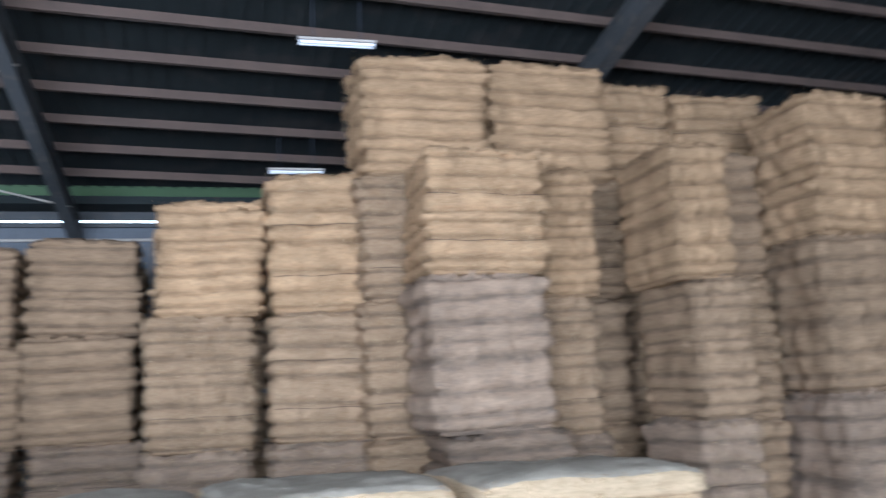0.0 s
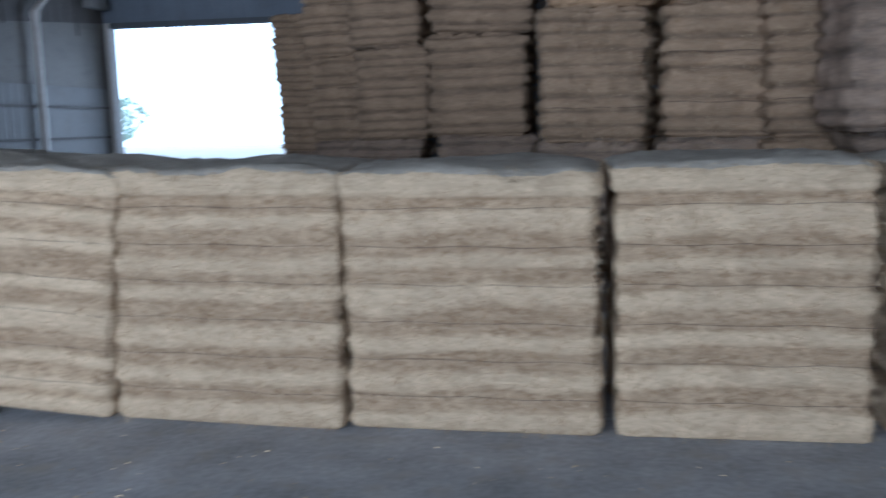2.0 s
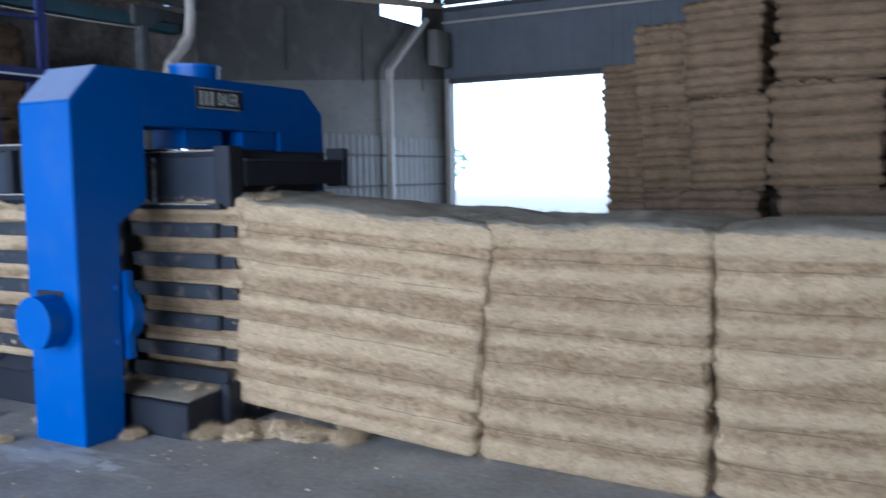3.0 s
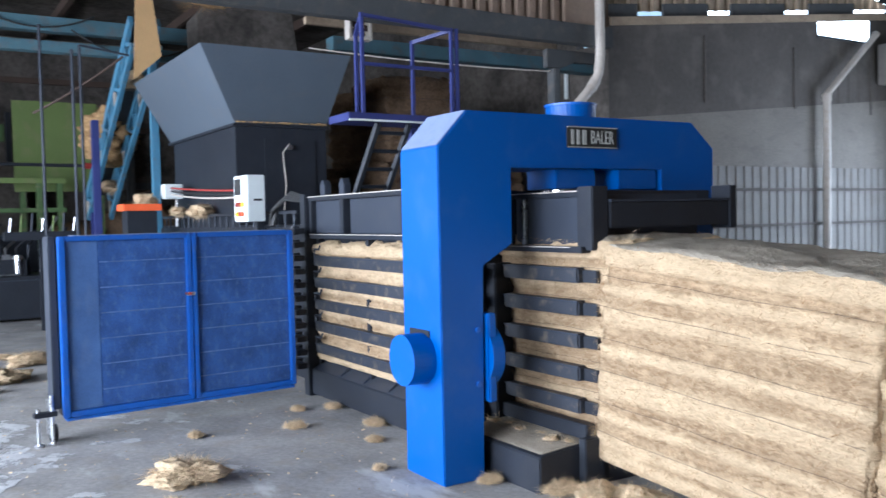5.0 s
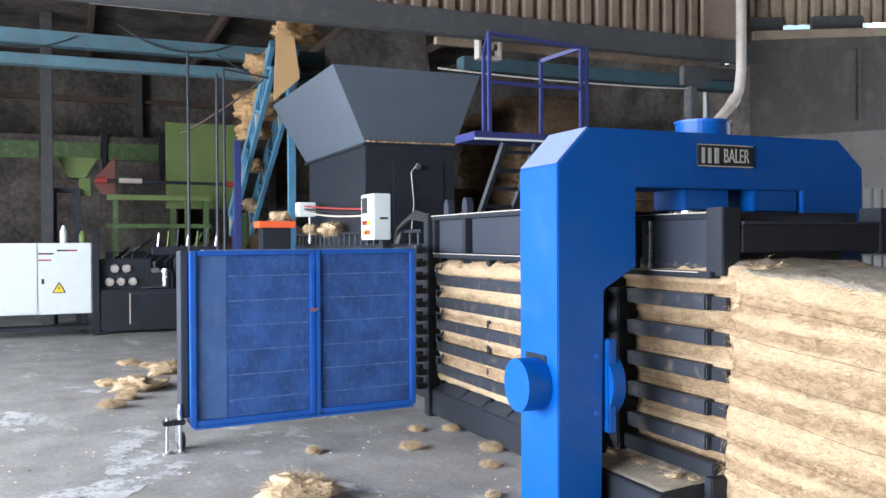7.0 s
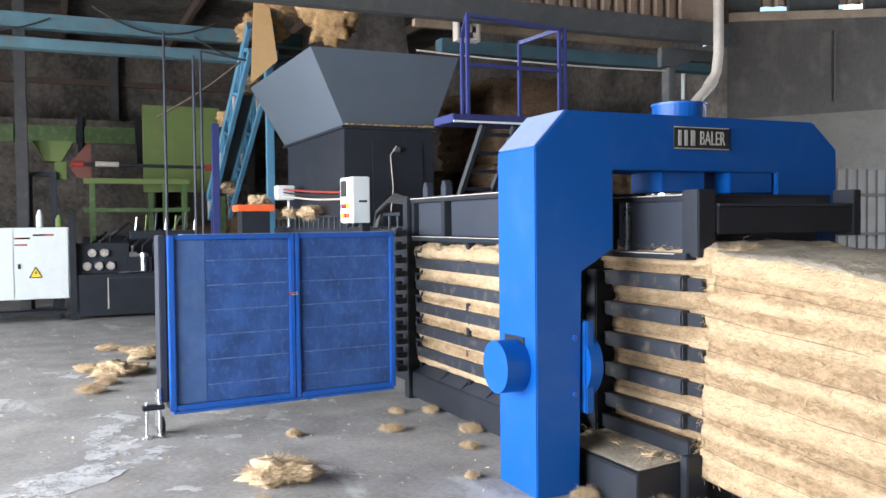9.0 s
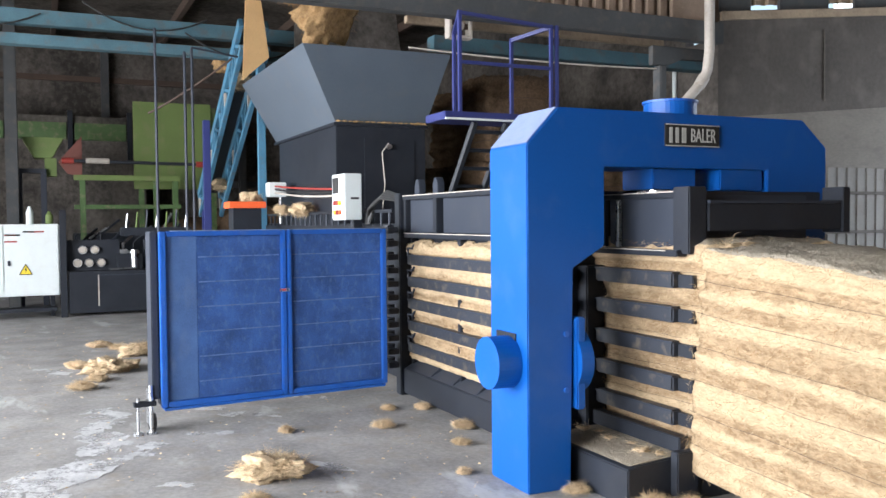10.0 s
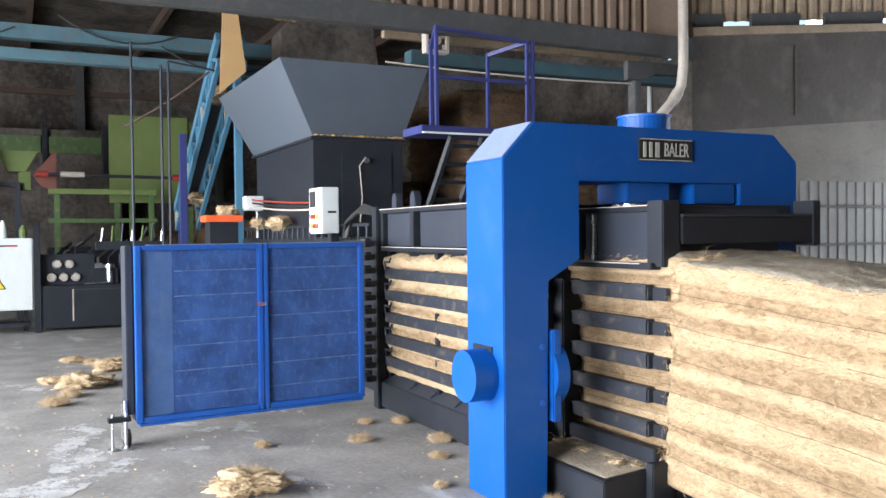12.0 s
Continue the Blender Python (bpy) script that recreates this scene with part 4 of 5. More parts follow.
    part("chute_post", box(-4.80, -4.60, 3.60, 3.80, 0.0, 1.205, 0.008), BLACK, cu)
    part("cover_rail", box(-4.48, -3.68, 3.78, 3.90, 1.285, 1.32, 0.004), BLACK, cu)
    part("cover", box(-4.38, -3.76, 3.86, 4.80, 1.322, 1.615, 0.004), SLATE, cu, "dark slate cover box on the chute")
    part("cover_frame", box(-4.42, -3.70, 3.83, 3.845, 1.60, 1.635, 0.003), BLACK, cu)
    for x in (-4.40, -4.27):
        part("cover_rib", box(x - 0.012, x + 0.012, 3.83, 3.859, 1.322, 1.60, 0.003), STEEL if x > -4.3 else SLATE, cu)
    part("worn_edge", box(-4.41, -3.71, 3.826, 3.8295, 1.628, 1.634), GALV, cu, "bare worn steel edge")
    part("worn_edge", box(-4.37, -3.77, 3.776, 3.7795, 1.313, 1.319), GALV, cu, "bare worn steel edge")
    part("exit_post", box(-3.75, -3.62, 3.81, 3.93, 1.30, 1.655, 0.006), BLACK, cu)
    eb = part("exit_beam", box(-3.70, -3.61, 3.935, 4.96, 1.42, 1.565, 0.004), BLACK, cu, "black cross beam over the exit")
    part("beam_flange", box(-3.76, -3.60, 3.935, 4.90, 1.566, 1.582, 0.002), SLATE, eb)
    part("beam_back", box(-3.82, -3.77, 3.935, 4.92, 1.566, 1.635, 0.003), BLACK, eb)
    part("beam_end", box(-3.75, -3.60, 4.91, 4.97, 1.40, 1.66, 0.004), BLACK, eb)
    tr = part("trough", prism([(-4.55, 0.0), (-4.55, 0.16), (-3.62, 0.13), (-3.62, 0.0)], "y", 3.86, 4.80, 0.004), BLACK, cu)
    part("trough_side", prism([(3.45, 0.0), (3.45, 0.20), (3.50, 0.215), (3.86, 0.24), (3.86, 0.0)], "x", -4.46, -3.66, 0.006), BLACK, tr)
    part("trough_dust", prism([(3.47, 0.214), (3.50, 0.221), (3.85, 0.246), (3.85, 0.240), (3.50, 0.215)], "x", -4.42, -3.68), COIR_TOP, tr, "brown fibre dust lying on the trough")
    part("trough_end", box(-3.66, -3.60, 3.72, 3.86, 0.03, 0.27, 0.006), BLACK, tr)
    part("trough_lip", box(-4.46, -3.66, 3.78, 3.85, 0.245, 0.33, 0.006), BLACK, tr)
    # fibre pressed between the bars of the chamber
    fill = new("fibre_in_chamber", bale_mesh("fibre_in_chamber", 2.30, 0.10, 1.02, 77, 6, COIR, COIR, 0.014, 0.030, 0.020, jag=0.02, comb=0.012))
    fill.matrix_basis = pose(-5.72, 3.635, 0.30)
    fill.parent = baler
    tagged(fill, "pale coir fibre bulging between the bars")
    # control box with its arm
    cb = part("control_box", box(-8.10, -7.72, 3.30, 3.47, 1.50, 1.93, 0.008), WHITE, baler, "white control box with a small screen")
    part("screen", box(-8.06, -7.90, 3.292, 3.299, 1.75, 1.90, 0.003), INK, cb)
    for i, (x, z, m) in enumerate(((-8.0, 1.66, RED), (-7.92, 1.66, RED), (-7.84, 1.66, YELLOW), (-8.0, 1.57, YELLOW), (-7.92, 1.57, RED), (-7.84, 1.57, ORANGE))):
        part("button", rod((x, 3.299, z), (x, 3.282, z), 0.022, 12), m, cb)
    part("label_bar", box(-7.719, -7.716, 3.36, 3.44, 1.69, 1.71), INK, cb)
    part("box_post", box(-7.95, -7.87, 3.44, 3.52, 1.40, 1.499, 0.004), BLACK, cb)
    jb = part("junction_box", box(-11.0, -10.8, 3.34, 3.56, 1.80, 1.98, 0.008), WHITE, baler, "small white junction box")
    part("box_stem", rod((-10.9, 3.5, 1.46), (-10.9, 3.5, 1.80), 0.015, 8), STEEL, jb)
    for i in range(3):
        part("cable", sag((-10.8, 3.42, 1.93 - i * 0.04), (-8.1, 3.40, 1.80 - i * 0.03), 0.012 + 0.008 * i, 0.011), (RED, RUBBER, GALV)[i], jb)
    for i in range(4):
        part("hydraulic_hose", tube_path([(-7.75 + 0.03 * i, 3.52, 1.46), (-7.62, 3.50 + 0.02 * i, 1.60 + 0.02 * i), (-7.30, 3.50 + 0.02 * i, 1.69 + 0.02 * i), (-6.95, 3.56, 1.66 + 0.01 * i)], 0.016, 8), RUBBER, baler)
    # open side door: two framed sheets on one leaf
    leaf = empty("side_door", pose(-6.62, 3.27, 0.0, 0, 0, 5.5), "open blue framed side door", "")
    leaf.parent = baler
    W, Z0, Z1 = 1.78, 0.175, 1.425
    part("door_leaf", box(-0.13, -0.02, -W, 0.0, Z0 + 0.01, Z1 - 0.01, 0.006), BLACK, leaf, "black ribbed door leaf behind the sheets")
    for y0, y1 in ((-W, -W + 0.045), (-0.885, -0.847), (-0.843, -0.805), (-0.042, 0.0)):
        part("door_stile", box(-0.018, 0.03, y0, y1, Z0, Z1, 0.006), BLUE_EDGE, leaf)
    for z0, z1 in ((Z0, Z0 + 0.04), (Z1 - 0.035, Z1)):
        for y0, y1 in ((-W + 0.047, -0.887), (-0.803, -0.044)):
            part("door_rail", box(-0.018, 0.028, y0, y1, z0, z1, 0.005), BLUE_EDGE, leaf)
    part("closing_sheet", box(-0.010, 0.006, -W + 0.047, -W + 0.262, Z0 + 0.042, Z1 - 0.037), BLUE_PALE, leaf, "paler dusty blue closing sheet")
    part("door_sill", box(-0.06, 0.032, -W + 0.02, -0.02, Z0 - 0.022, Z0 - 0.002, 0.003), BLUE_EDGE, leaf)
    part("top_dust", box(-0.10, 0.02, -W + 0.1, -0.05, Z1 + 0.001, Z1 + 0.006, 0.002), BLUE_SHEEN_DUST, leaf, "pale dust along the top edge")
    for y0, y1 in ((-W + 0.264, -0.887), (-0.803, -0.044)):
        sh = part("mesh_sheet", box(-0.012, 0.004, y0, y1, Z0 + 0.042, Z1 - 0.037), BLUE_MESH, leaf, "dusty blue perforated guard sheet")
        for i in range(6):
            z = Z0 + 0.16 + i * 0.18
            part("rib_shadow", box(0.005, 0.011, y0 + 0.01, y1 - 0.01, z, z + 0.008, 0.002), DUSTY_RIB, sh)
    part("latch", rod((0.03, -0.90, 0.975), (0.05, -0.86, 0.975), 0.010, 10), RED, leaf)
    part("latch_bar", box(0.031, 0.045, -0.90, -0.83, 0.96, 0.985, 0.003), STEEL, leaf)
    part("end_channel", box(-0.17, -0.02, -W - 0.055, -W - 0.004, Z0 + 0.06, Z1, 0.006), SLATE, leaf)
    wheel = part("door_wheel", rod((-0.12, -W - 0.02, 0.06), (-0.12, -W - 0.06, 0.06), 0.06, 20), RUBBER, leaf)
    part("wheel_fork", box(-0.15, -0.09, -W - 0.075, -W - 0.062, 0.05, 0.30, 0.004), STEEL, wheel)
    part("door_bolt", rod((-0.02, -W - 0.07, 0.05), (-0.02, -W - 0.07, 0.34), 0.014, 10), STEEL, leaf)
    for y in (-W - 0.07, -W - 0.16):
        ft = part("jack_foot", rod((0.0, y, 0.0), (0.0, y, 0.018), 0.035, 14), STEEL, leaf)
        part("jack_rod", rod((0.0, y, 0.018), (0.0, y, 0.26), 0.012, 10), STEEL, ft)
    part("jack_arm", box(-0.03, 0.03, -W - 0.19, -W - 0.04, 0.20, 0.235, 0.004), BLACK, leaf)
    # service platform with its rails and ladder
    pf = part("platform", box(-7.32, -6.90, 3.95, 5.30, 2.37, 2.44, 0.006), DARKBLUE, baler, "dark blue service platform with guard rails")
    part("platform_edge", box(-6.898, -6.885, 3.95, 5.30, 2.365, 2.383), WHITE, pf)
    for x, y, h in ((-6.95, 4.12, 3.33), (-7.27, 4.22, 3.22), (-6.95, 5.06, 3.28), (-7.27, 4.82, 3.2), (-6.95, 5.12, 3.28)):
        part("rail_post", box(x - 0.016, x + 0.016, y - 0.016, y + 0.016, 2.441, h, 0.003), DARKBLUE, pf)
    part("guard_rail", beam((-6.95, 4.12, 3.31), (-7.27, 4.22, 3.20), 0.035, 0.035), DARKBLUE, pf)
    part("guard_rail", beam((-6.95, 5.06, 3.26), (-7.27, 4.82, 3.18), 0.035, 0.035), DARKBLUE, pf)
    part("guard_rail", beam((-6.95, 4.12, 2.88), (-6.95, 5.06, 2.88), 0.03, 0.03), DARKBLUE, pf)
    part("guard_rail", beam((-6.95, 4.12, 3.31), (-6.95, 5.06, 3.26), 0.03, 0.03), DARKBLUE, pf)
    for y in (4.75, 5.15):
        part("platform_leg", box(-7.28, -7.20, y, y + 0.08, 1.661, 2.36, 0.004), DARKBLUE, pf)
    for y in (4.18, 4.50):
        part("ladder_rail", beam((-7.3, y, 1.70), (-6.98, y + 0.1, 2.36), 0.05, 0.04), BLACK, pf)
    for i in range(4):
        part("ladder_rung", rod((-7.26 + i * 0.08, 4.18 + i * 0.025, 1.80 + i * 0.16), (-7.26 + i * 0.08, 4.50 + i * 0.025, 1.80 + i * 0.16), 0.018, 8), BLACK, pf)
    return baler


# ---- machine shed ----
def lump(r, seed, flat=0.5, div=4):
    """A ragged handful of fibre."""
    bm = bmesh.new()
    bmesh.ops.create_icosphere(bm, subdivisions=div, radius=r)
    off = Vector((seed * 3.3, seed * 1.9, seed * 5.1))
    for v in bm.verts:
        d = v.co.normalized()
        k = 1 + 0.45 * noise.noise(d * 1.6 + off) + 0.22 * noise.noise(d * 4.1 + off) + 0.22 * noise.noise(d * 9 + off) + 0.20 * noise.noise(d * 19 + off)
        v.co = Vector((d.x * 1.25, d.y, d.z * flat)) * r * k
        if v.co.z < -r * flat * 0.75:
            v.co.z = -r * flat * 0.75
    return bm


def fuzz(r, flat, count, seed, core=0.8, reach=1.0, mat=None):
    """Curled fibres that stand off a clump on all sides and trail on the ground."""
    rnd = random.Random(seed)
    verts, faces = [], []
    off = Vector((seed * 3.3, seed * 1.9, seed * 5.1))
    for _ in range(count):
        d = Vector((rnd.gauss(0, 1), rnd.gauss(0, 1), abs(rnd.gauss(0, 1)) if flat < 0.6 else rnd.gauss(0, 1))).normalized()
        k = 1 + 0.45 * noise.noise(d * 1.6 + off) + 0.22 * noise.noise(d * 4.1 + off)
        p = Vector((d.x * 1.25, d.y, d.z * flat)) * r * core * k * rnd.uniform(0.8, 1.03)
        q = (d * 0.3 + Vector((rnd.uniform(-1, 1), rnd.uniform(-1, 1), rnd.uniform(-0.6, 0.35)))).normalized()
        bend = Vector((rnd.uniform(-1, 1), rnd.uniform(-1, 1), rnd.uniform(-1, 0.3))) * 0.5
        w = q.cross(d)
        w = (w.normalized() if w.length > 1e-3 else Vector((1, 0, 0))) * rnd.uniform(0.0005, 0.0011)
        ln = min(0.11, r * rnd.uniform(0.15, 0.6)) * reach
        mid, tip = p + q * ln * 0.55, p + (q + bend).normalized() * ln
        if flat < 0.6:
            low = -r * core * flat * 0.7
            mid.z, tip.z = max(low, mid.z), max(low, tip.z)
        b = len(verts)
        verts += [p - w, p + w, mid + w, mid - w, tip]
        faces += [(b, b + 1, b + 2, b + 3), (b + 3, b + 2, b + 4)]
    me = bpy.data.meshes.new("loose_fibre")
    me.from_pydata(verts, [], faces)
    me.materials.append(mat or STRAND)
    me.materials.append(mat or SCRAP)
    me.polygons.foreach_set("material_index", [i // 2 % 2 for i in range(len(faces))])
    return me


def fibre_clump(m, r, seed, label, flat=0.5, group="fibre scraps on the floor", count=2400):
    """A torn handful of fibre: deep folds, ragged edges and fibres sticking out all round."""
    bm = bmesh.new()
    bmesh.ops.create_icosphere(bm, subdivisions=5 if r > 0.1 else 4, radius=1.0)
    off = Vector((seed * 3.3, seed * 1.9, seed * 5.1))
    for v in bm.verts:
        d = v.co.normalized()
        k = 0.74 + 0.48 * noise.noise(d * 1.3 + off) + 0.20 * noise.noise(d * 3.2 + off) + 0.13 * noise.noise(d * 8 + off) + 0.13 * noise.noise(d * 21 + off) + 0.10 * noise.noise(d * 43 + off)
        v.co = Vector((d.x * 1.3, d.y, d.z * flat)) * r * max(0.2, k) * (1.0 if r > 0.1 else 0.6)
        v.co.z = max(v.co.z, -r * flat * 0.55)
    ob = thing("fibre_clump", bm, SCRAP, label, "fibre clump", m, group, smooth=True)
    for k in range(2):
        fz = new("loose_fibre", fuzz(r, flat, count // 2, seed + 500 * k, 0.6 + 0.2 * k, 0.85 if r > 0.1 else 1.5))
        fz.parent = ob
    return ob


def build_shed():
    # blue beams under the shed roof
    for x, z, w in ((-12.6, 4.24, 0.17), (-12.6, 3.92, 0.12)):
        thing("shed_beam", box(x - 0.1, x + 0.1, FRONT_Y, 4.6, z - w, z + 0.02, 0.008), TEAL,
              "faded teal steel beam across the shed", "beam", group="shed beams", kind="structure")
    thing("shed_beam", box(-9.3, -9.1, 4.85, 8.85, 3.44, 3.60, 0.008), TEAL, "faded teal steel beam across the shed", "beam", group="shed beams", kind="structure")
    for y in (0.2, 6.6):
        thing("shed_pillar", box(-17.2, -17.0, y, y + 0.2, 0, 5.6, 0.01), RAFTER, "dark steel pillar in the shed", "pillar", kind="structure")
    thing("ceiling_strip", box(-12.7, -12.5, 0.95, 2.55, 4.70, 4.82, 0.008), GALV, "pale strip fixed over the shed beams", "strip", kind="structure")
    lath = thing("timber_lath", box(-8.66, -8.58, 4.3, 7.7, 3.58, 3.66, 0.006), SHEET_TAN, "pale dusty timber lath behind the edge beam", "lath", kind="structure")
    part("upper_lath", box(-8.9, -8.82, 3.6, 6.9, 3.74, 3.83, 0.006), SHEET_BR, lath)
    thing("hanging_cable", sag((-8.3, 4.2, 3.26), (-7.93, 7.10, 3.17), 0.03, 0.010), GALV, "pale cable stretched under the shed beams", "cable", group="shed cables")
    # white electric cabinet
    cab = empty("electric_cabinet", pose(-15.0, 0, 0), "white electric cabinet with a yellow warning sign, on a low frame", "cabinet")
    body = part("body", box(-0.45, 0.0, -0.75, 1.0, 0.36, 1.48, 0.012), WHITE, cab)
    for y0, y1 in ((-0.73, 0.20), (0.215, 0.98)):
        part("door", box(0.001, 0.016, y0, y1, 0.38, 1.46, 0.004), WHITE, body)
    part("handle", box(0.017, 0.035, 0.26, 0.30, 0.84, 0.92, 0.004), SLATE, body)
    sign = part("warning_sign", prism([(0.42, 0.70), (0.60, 0.70), (0.51, 0.86)], "x", 0.017, 0.021), YELLOW, body, "yellow triangular warning sign")
    for e in (((0.42, 0.70), (0.60, 0.70)), ((0.60, 0.70), (0.51, 0.86)), ((0.51, 0.86), (0.42, 0.70))):
        part("sign_edge", beam((0.022, *e[0]), (0.022, *e[1]), 0.004, 0.014), INK, sign)
    part("sign_mark", prism([(0.505, 0.72), (0.53, 0.78), (0.515, 0.78), (0.52, 0.83), (0.495, 0.765), (0.51, 0.765)], "x", 0.0215, 0.0235), INK, sign)
    for y, w, m in ((0.22, 0.16, RED), (0.24, 0.20, INK), (0.48, 0.16, INK), (0.56, 0.22, RED)):
        part("label_bar", box(0.017, 0.019, y, y + w, 1.30 + 0.05 * (y > 0.4), 1.325 + 0.05 * (y > 0.4)), m, body)
    part("label_bar", box(0.017, 0.019, 0.22, 0.40, 1.20, 1.225), RED, body)
    for y in (-0.6, 0.85):
        part("leg", box(-0.40, -0.32, y, y + 0.07, 0.0, 0.36, 0.004), BLACK, cab)
    part("base_rail", box(-0.42, -0.05, -0.72, 0.95, 0.10, 0.16, 0.006), BLACK, cab)
    for y, h, m in ((0.58, 0.28, WHITE), (0.86, 0.20, GREEN)):
        bt = thing("bottle", rod((0, 0, 0), (0, 0, h * 0.7), 0.055, 16), m, "pale plastic bottle standing on the cabinet", "bottle", pose(-15.2, y, 1.482), "bottles on the cabinet")
        part("neck", rod((0, 0, h * 0.7), (0, 0, h), 0.05, 12, None, 0.02), m, bt)
    # hydraulic power unit
    hp = empty("hydraulic_unit", pose(-15.0, 0, 0), "black hydraulic power unit with round gauges and pipes", "hydraulic unit")
    part("tank", box(-1.3, 0.0, 1.12, 2.70, 0.05, 0.72, 0.015), BLACK, hp)
    part("tank_cover", box(0.001, 0.02, 1.55, 2.62, 0.14, 0.66, 0.006), BLACK, hp)
    part("gauge_panel", box(-0.20, -0.14, 1.10, 1.90, 0.725, 1.22, 0.006), BLACK, hp)
    for y, z in ((1.34, 1.06), (1.52, 1.06), (1.26, 0.85), (1.43, 0.85), (1.61, 0.85)):
        g = part("gauge", rod((-0.14, y, z), (-0.09, y, z), 0.07, 24), STEEL, hp, "round gauge with a pale dial")
        part("dial", rod((-0.09, y, z), (-0.086, y, z), 0.056, 24), GALV, g)
    rnd = random.Random(8)
    part("valve_block", box(-0.35, -0.05, 1.85, 2.25, 0.725, 0.98, 0.01), BLACK, hp)
    part("filter_bottle", rod((-0.05, 2.12, 0.74), (-0.05, 2.12, 1.05), 0.055, 16), STEEL, hp, "silver filter bottle")
    for y0, y1, z0, z1 in ((1.90, 2.02, 0.985, 1.06), (2.03, 2.20, 0.985, 1.03)):
        part("valve_head", box(-0.22, -0.08, y0, y1, z0, z1, 0.006), STEEL, hp, "bare metal valve head")
    part("cover_edge", box(0.021, 0.026, 1.55, 1.57, 0.16, 0.66), GALV, hp)
    part("cover_edge", box(0.021, 0.026, 1.57, 2.60, 0.645, 0.66), SLATE, hp)
    part("drip_pipe", rod((0.02, 1.72, 0.745), (0.02, 2.12, 0.755), 0.014, 8), STEEL, hp)
    part("pump_motor", rod((-0.9, 1.3, 0.95), (-0.9, 2.0, 0.95), 0.22, 24), BLACK, hp)
    for i in range(9):
        y = 1.3 + i * 0.17
        part("pipe", tube_path([(-0.5, y, 0.72), (-0.5, y, 1.1 + 0.2 * rnd.random()), (-0.5 - 0.5 * rnd.random(), y + 0.3, 1.35 + 0.3 * rnd.random())], 0.022, 8), (SLATE, STEEL, BLACK)[i % 3], hp)
    part("frame_post", box(-0.06, 0.02, 1.00, 1.10, 0.0, 1.7, 0.005), BLACK, hp)
    # green frame machine behind
    gm = empty("green_machine", pose(-17.4, 0, 0), "green painted frame machine with a small hopper", "machine")
    for y in (1.45, 2.75, 3.10):
        part("post", box(-0.05, 0.05, y - 0.05, y + 0.05, 0.0, 2.33, 0.006), GREEN_DK, gm)
    part("top_beam", box(-0.06, 0.06, 1.3, 3.2, 2.28, 2.38, 0.006), GREEN, gm)
    part("low_beam", box(-0.06, 0.06, 1.3, 3.2, 1.75, 1.83, 0.006), GREEN_DK, gm)
    part("bed", box(-1.2, -0.08, 1.3, 3.2, 0.0, 1.3, 0.02), BLACK, gm)
    part("side_hopper", prism([(0.45, 3.05), (1.15, 3.05), (0.95, 2.68), (0.65, 2.68)], "x", -0.4, 0.05, 0.01), GREEN, gm, "small open green hopper")
    part("hopper_foot", box(-0.25, 0.0, 0.82, 1.02, 2.35, 2.68, 0.005), GREEN, gm)
    part("red_guard", prism([(1.05, 2.62), (1.45, 3.1), (1.45, 2.35), (1.2, 2.4)], "x", -0.05, 0.0, 0.004), FADED_RED, gm, "faded red triangular guard plate")
    sf = part("shaft", rod((0.3, 1.15, 2.62), (0.5, 3.5, 2.58), 0.03, 10), BLACK, gm)
    part("shaft_end", rod((0.3, 1.10, 2.62), (0.3, 1.3, 2.62), 0.055, 12), RED, sf, "red shaft end")
    part("shaft_end", rod((0.5, 3.42, 2.58), (0.5, 3.62, 2.58), 0.055, 12), RED, sf, "red shaft end")
    part("shaft_cover", rod((0.33, 1.5, 2.625), (0.36, 1.9, 2.62), 0.05, 12), GALV, sf)
    part("stand", box(-0.1, 0.1, 0.35, 0.45, 0.0, 2.4, 0.006), SLATE, gm)
    part("stand", box(-0.1, 0.1, 0.75, 0.85, 0.0, 2.4, 0.006), SLATE, gm)
    part("stand_beam", box(-0.1, 0.1, 0.35, 0.85, 2.4, 2.48, 0.006), SLATE, gm)
    gp = thing("green_cladding", box(-18.05, -18.0, 2.41, 3.9, 2.15, 3.86, 0.006), GREEN, "large yellow-green sheet steel panel", "panel")
    part("panel_post", box(-18.15, -18.06, 2.5, 2.6, 0, 3.8), GREEN_DK, gp)
    part("panel_post", box(-18.15, -18.06, 3.9, 4.0, 0, 3.8), GREEN_DK, gp)
    sc = empty("green_screen_machine", pose(-19.4, 0, 0), "long dark green sieving machine at the back wall", "machine")
    for i in range(5):
        part("green_plate", box(-0.1, 0.0, -3.2 + i * 1.15, -2.2 + i * 1.15, 3.2, 3.55, 0.01), GREEN_DK, sc)
        part("bracket", box(-0.08, 0.0, -2.18 + i * 1.15, -2.08 + i * 1.15, 2.8, 3.8, 0.006), BLACK, sc)
    part("frame", box(-0.5, -0.11, -3.4, 2.8, 0.0, 3.7, 0.02), DARKWALL, sc)
    # feed conveyor up to the hopper
    cv = empty("feed_conveyor", pose(0, 0, 0), "light blue lattice conveyor rising to the hopper", "conveyor")
    a, b = Vector((-15.2, 3.20, 1.95)), Vector((-11.75, 3.22, 4.15))
    side = Vector((0, 0.34, 0))
    drop = Vector((0.08, 0, -0.34))
    for s in (Vector((0, 0, 0)), side):
        part("upper_chord", beam(a + s, b + s, 0.06, 0.13), CYAN, cv)
        part("lower_chord", beam(a + s + drop, b + s + drop, 0.06, 0.08), CYAN, cv)
        for i in range(9):
            p, q = a.lerp(b, i / 9) + s, a.lerp(b, (i + 1) / 9) + s
            if i % 2:
                part("lattice_bar", beam(p + drop, q, 0.04, 0.045), CYAN, cv)
            else:
                part("lattice_bar", beam(p, q + drop, 0.04, 0.045), CYAN, cv)
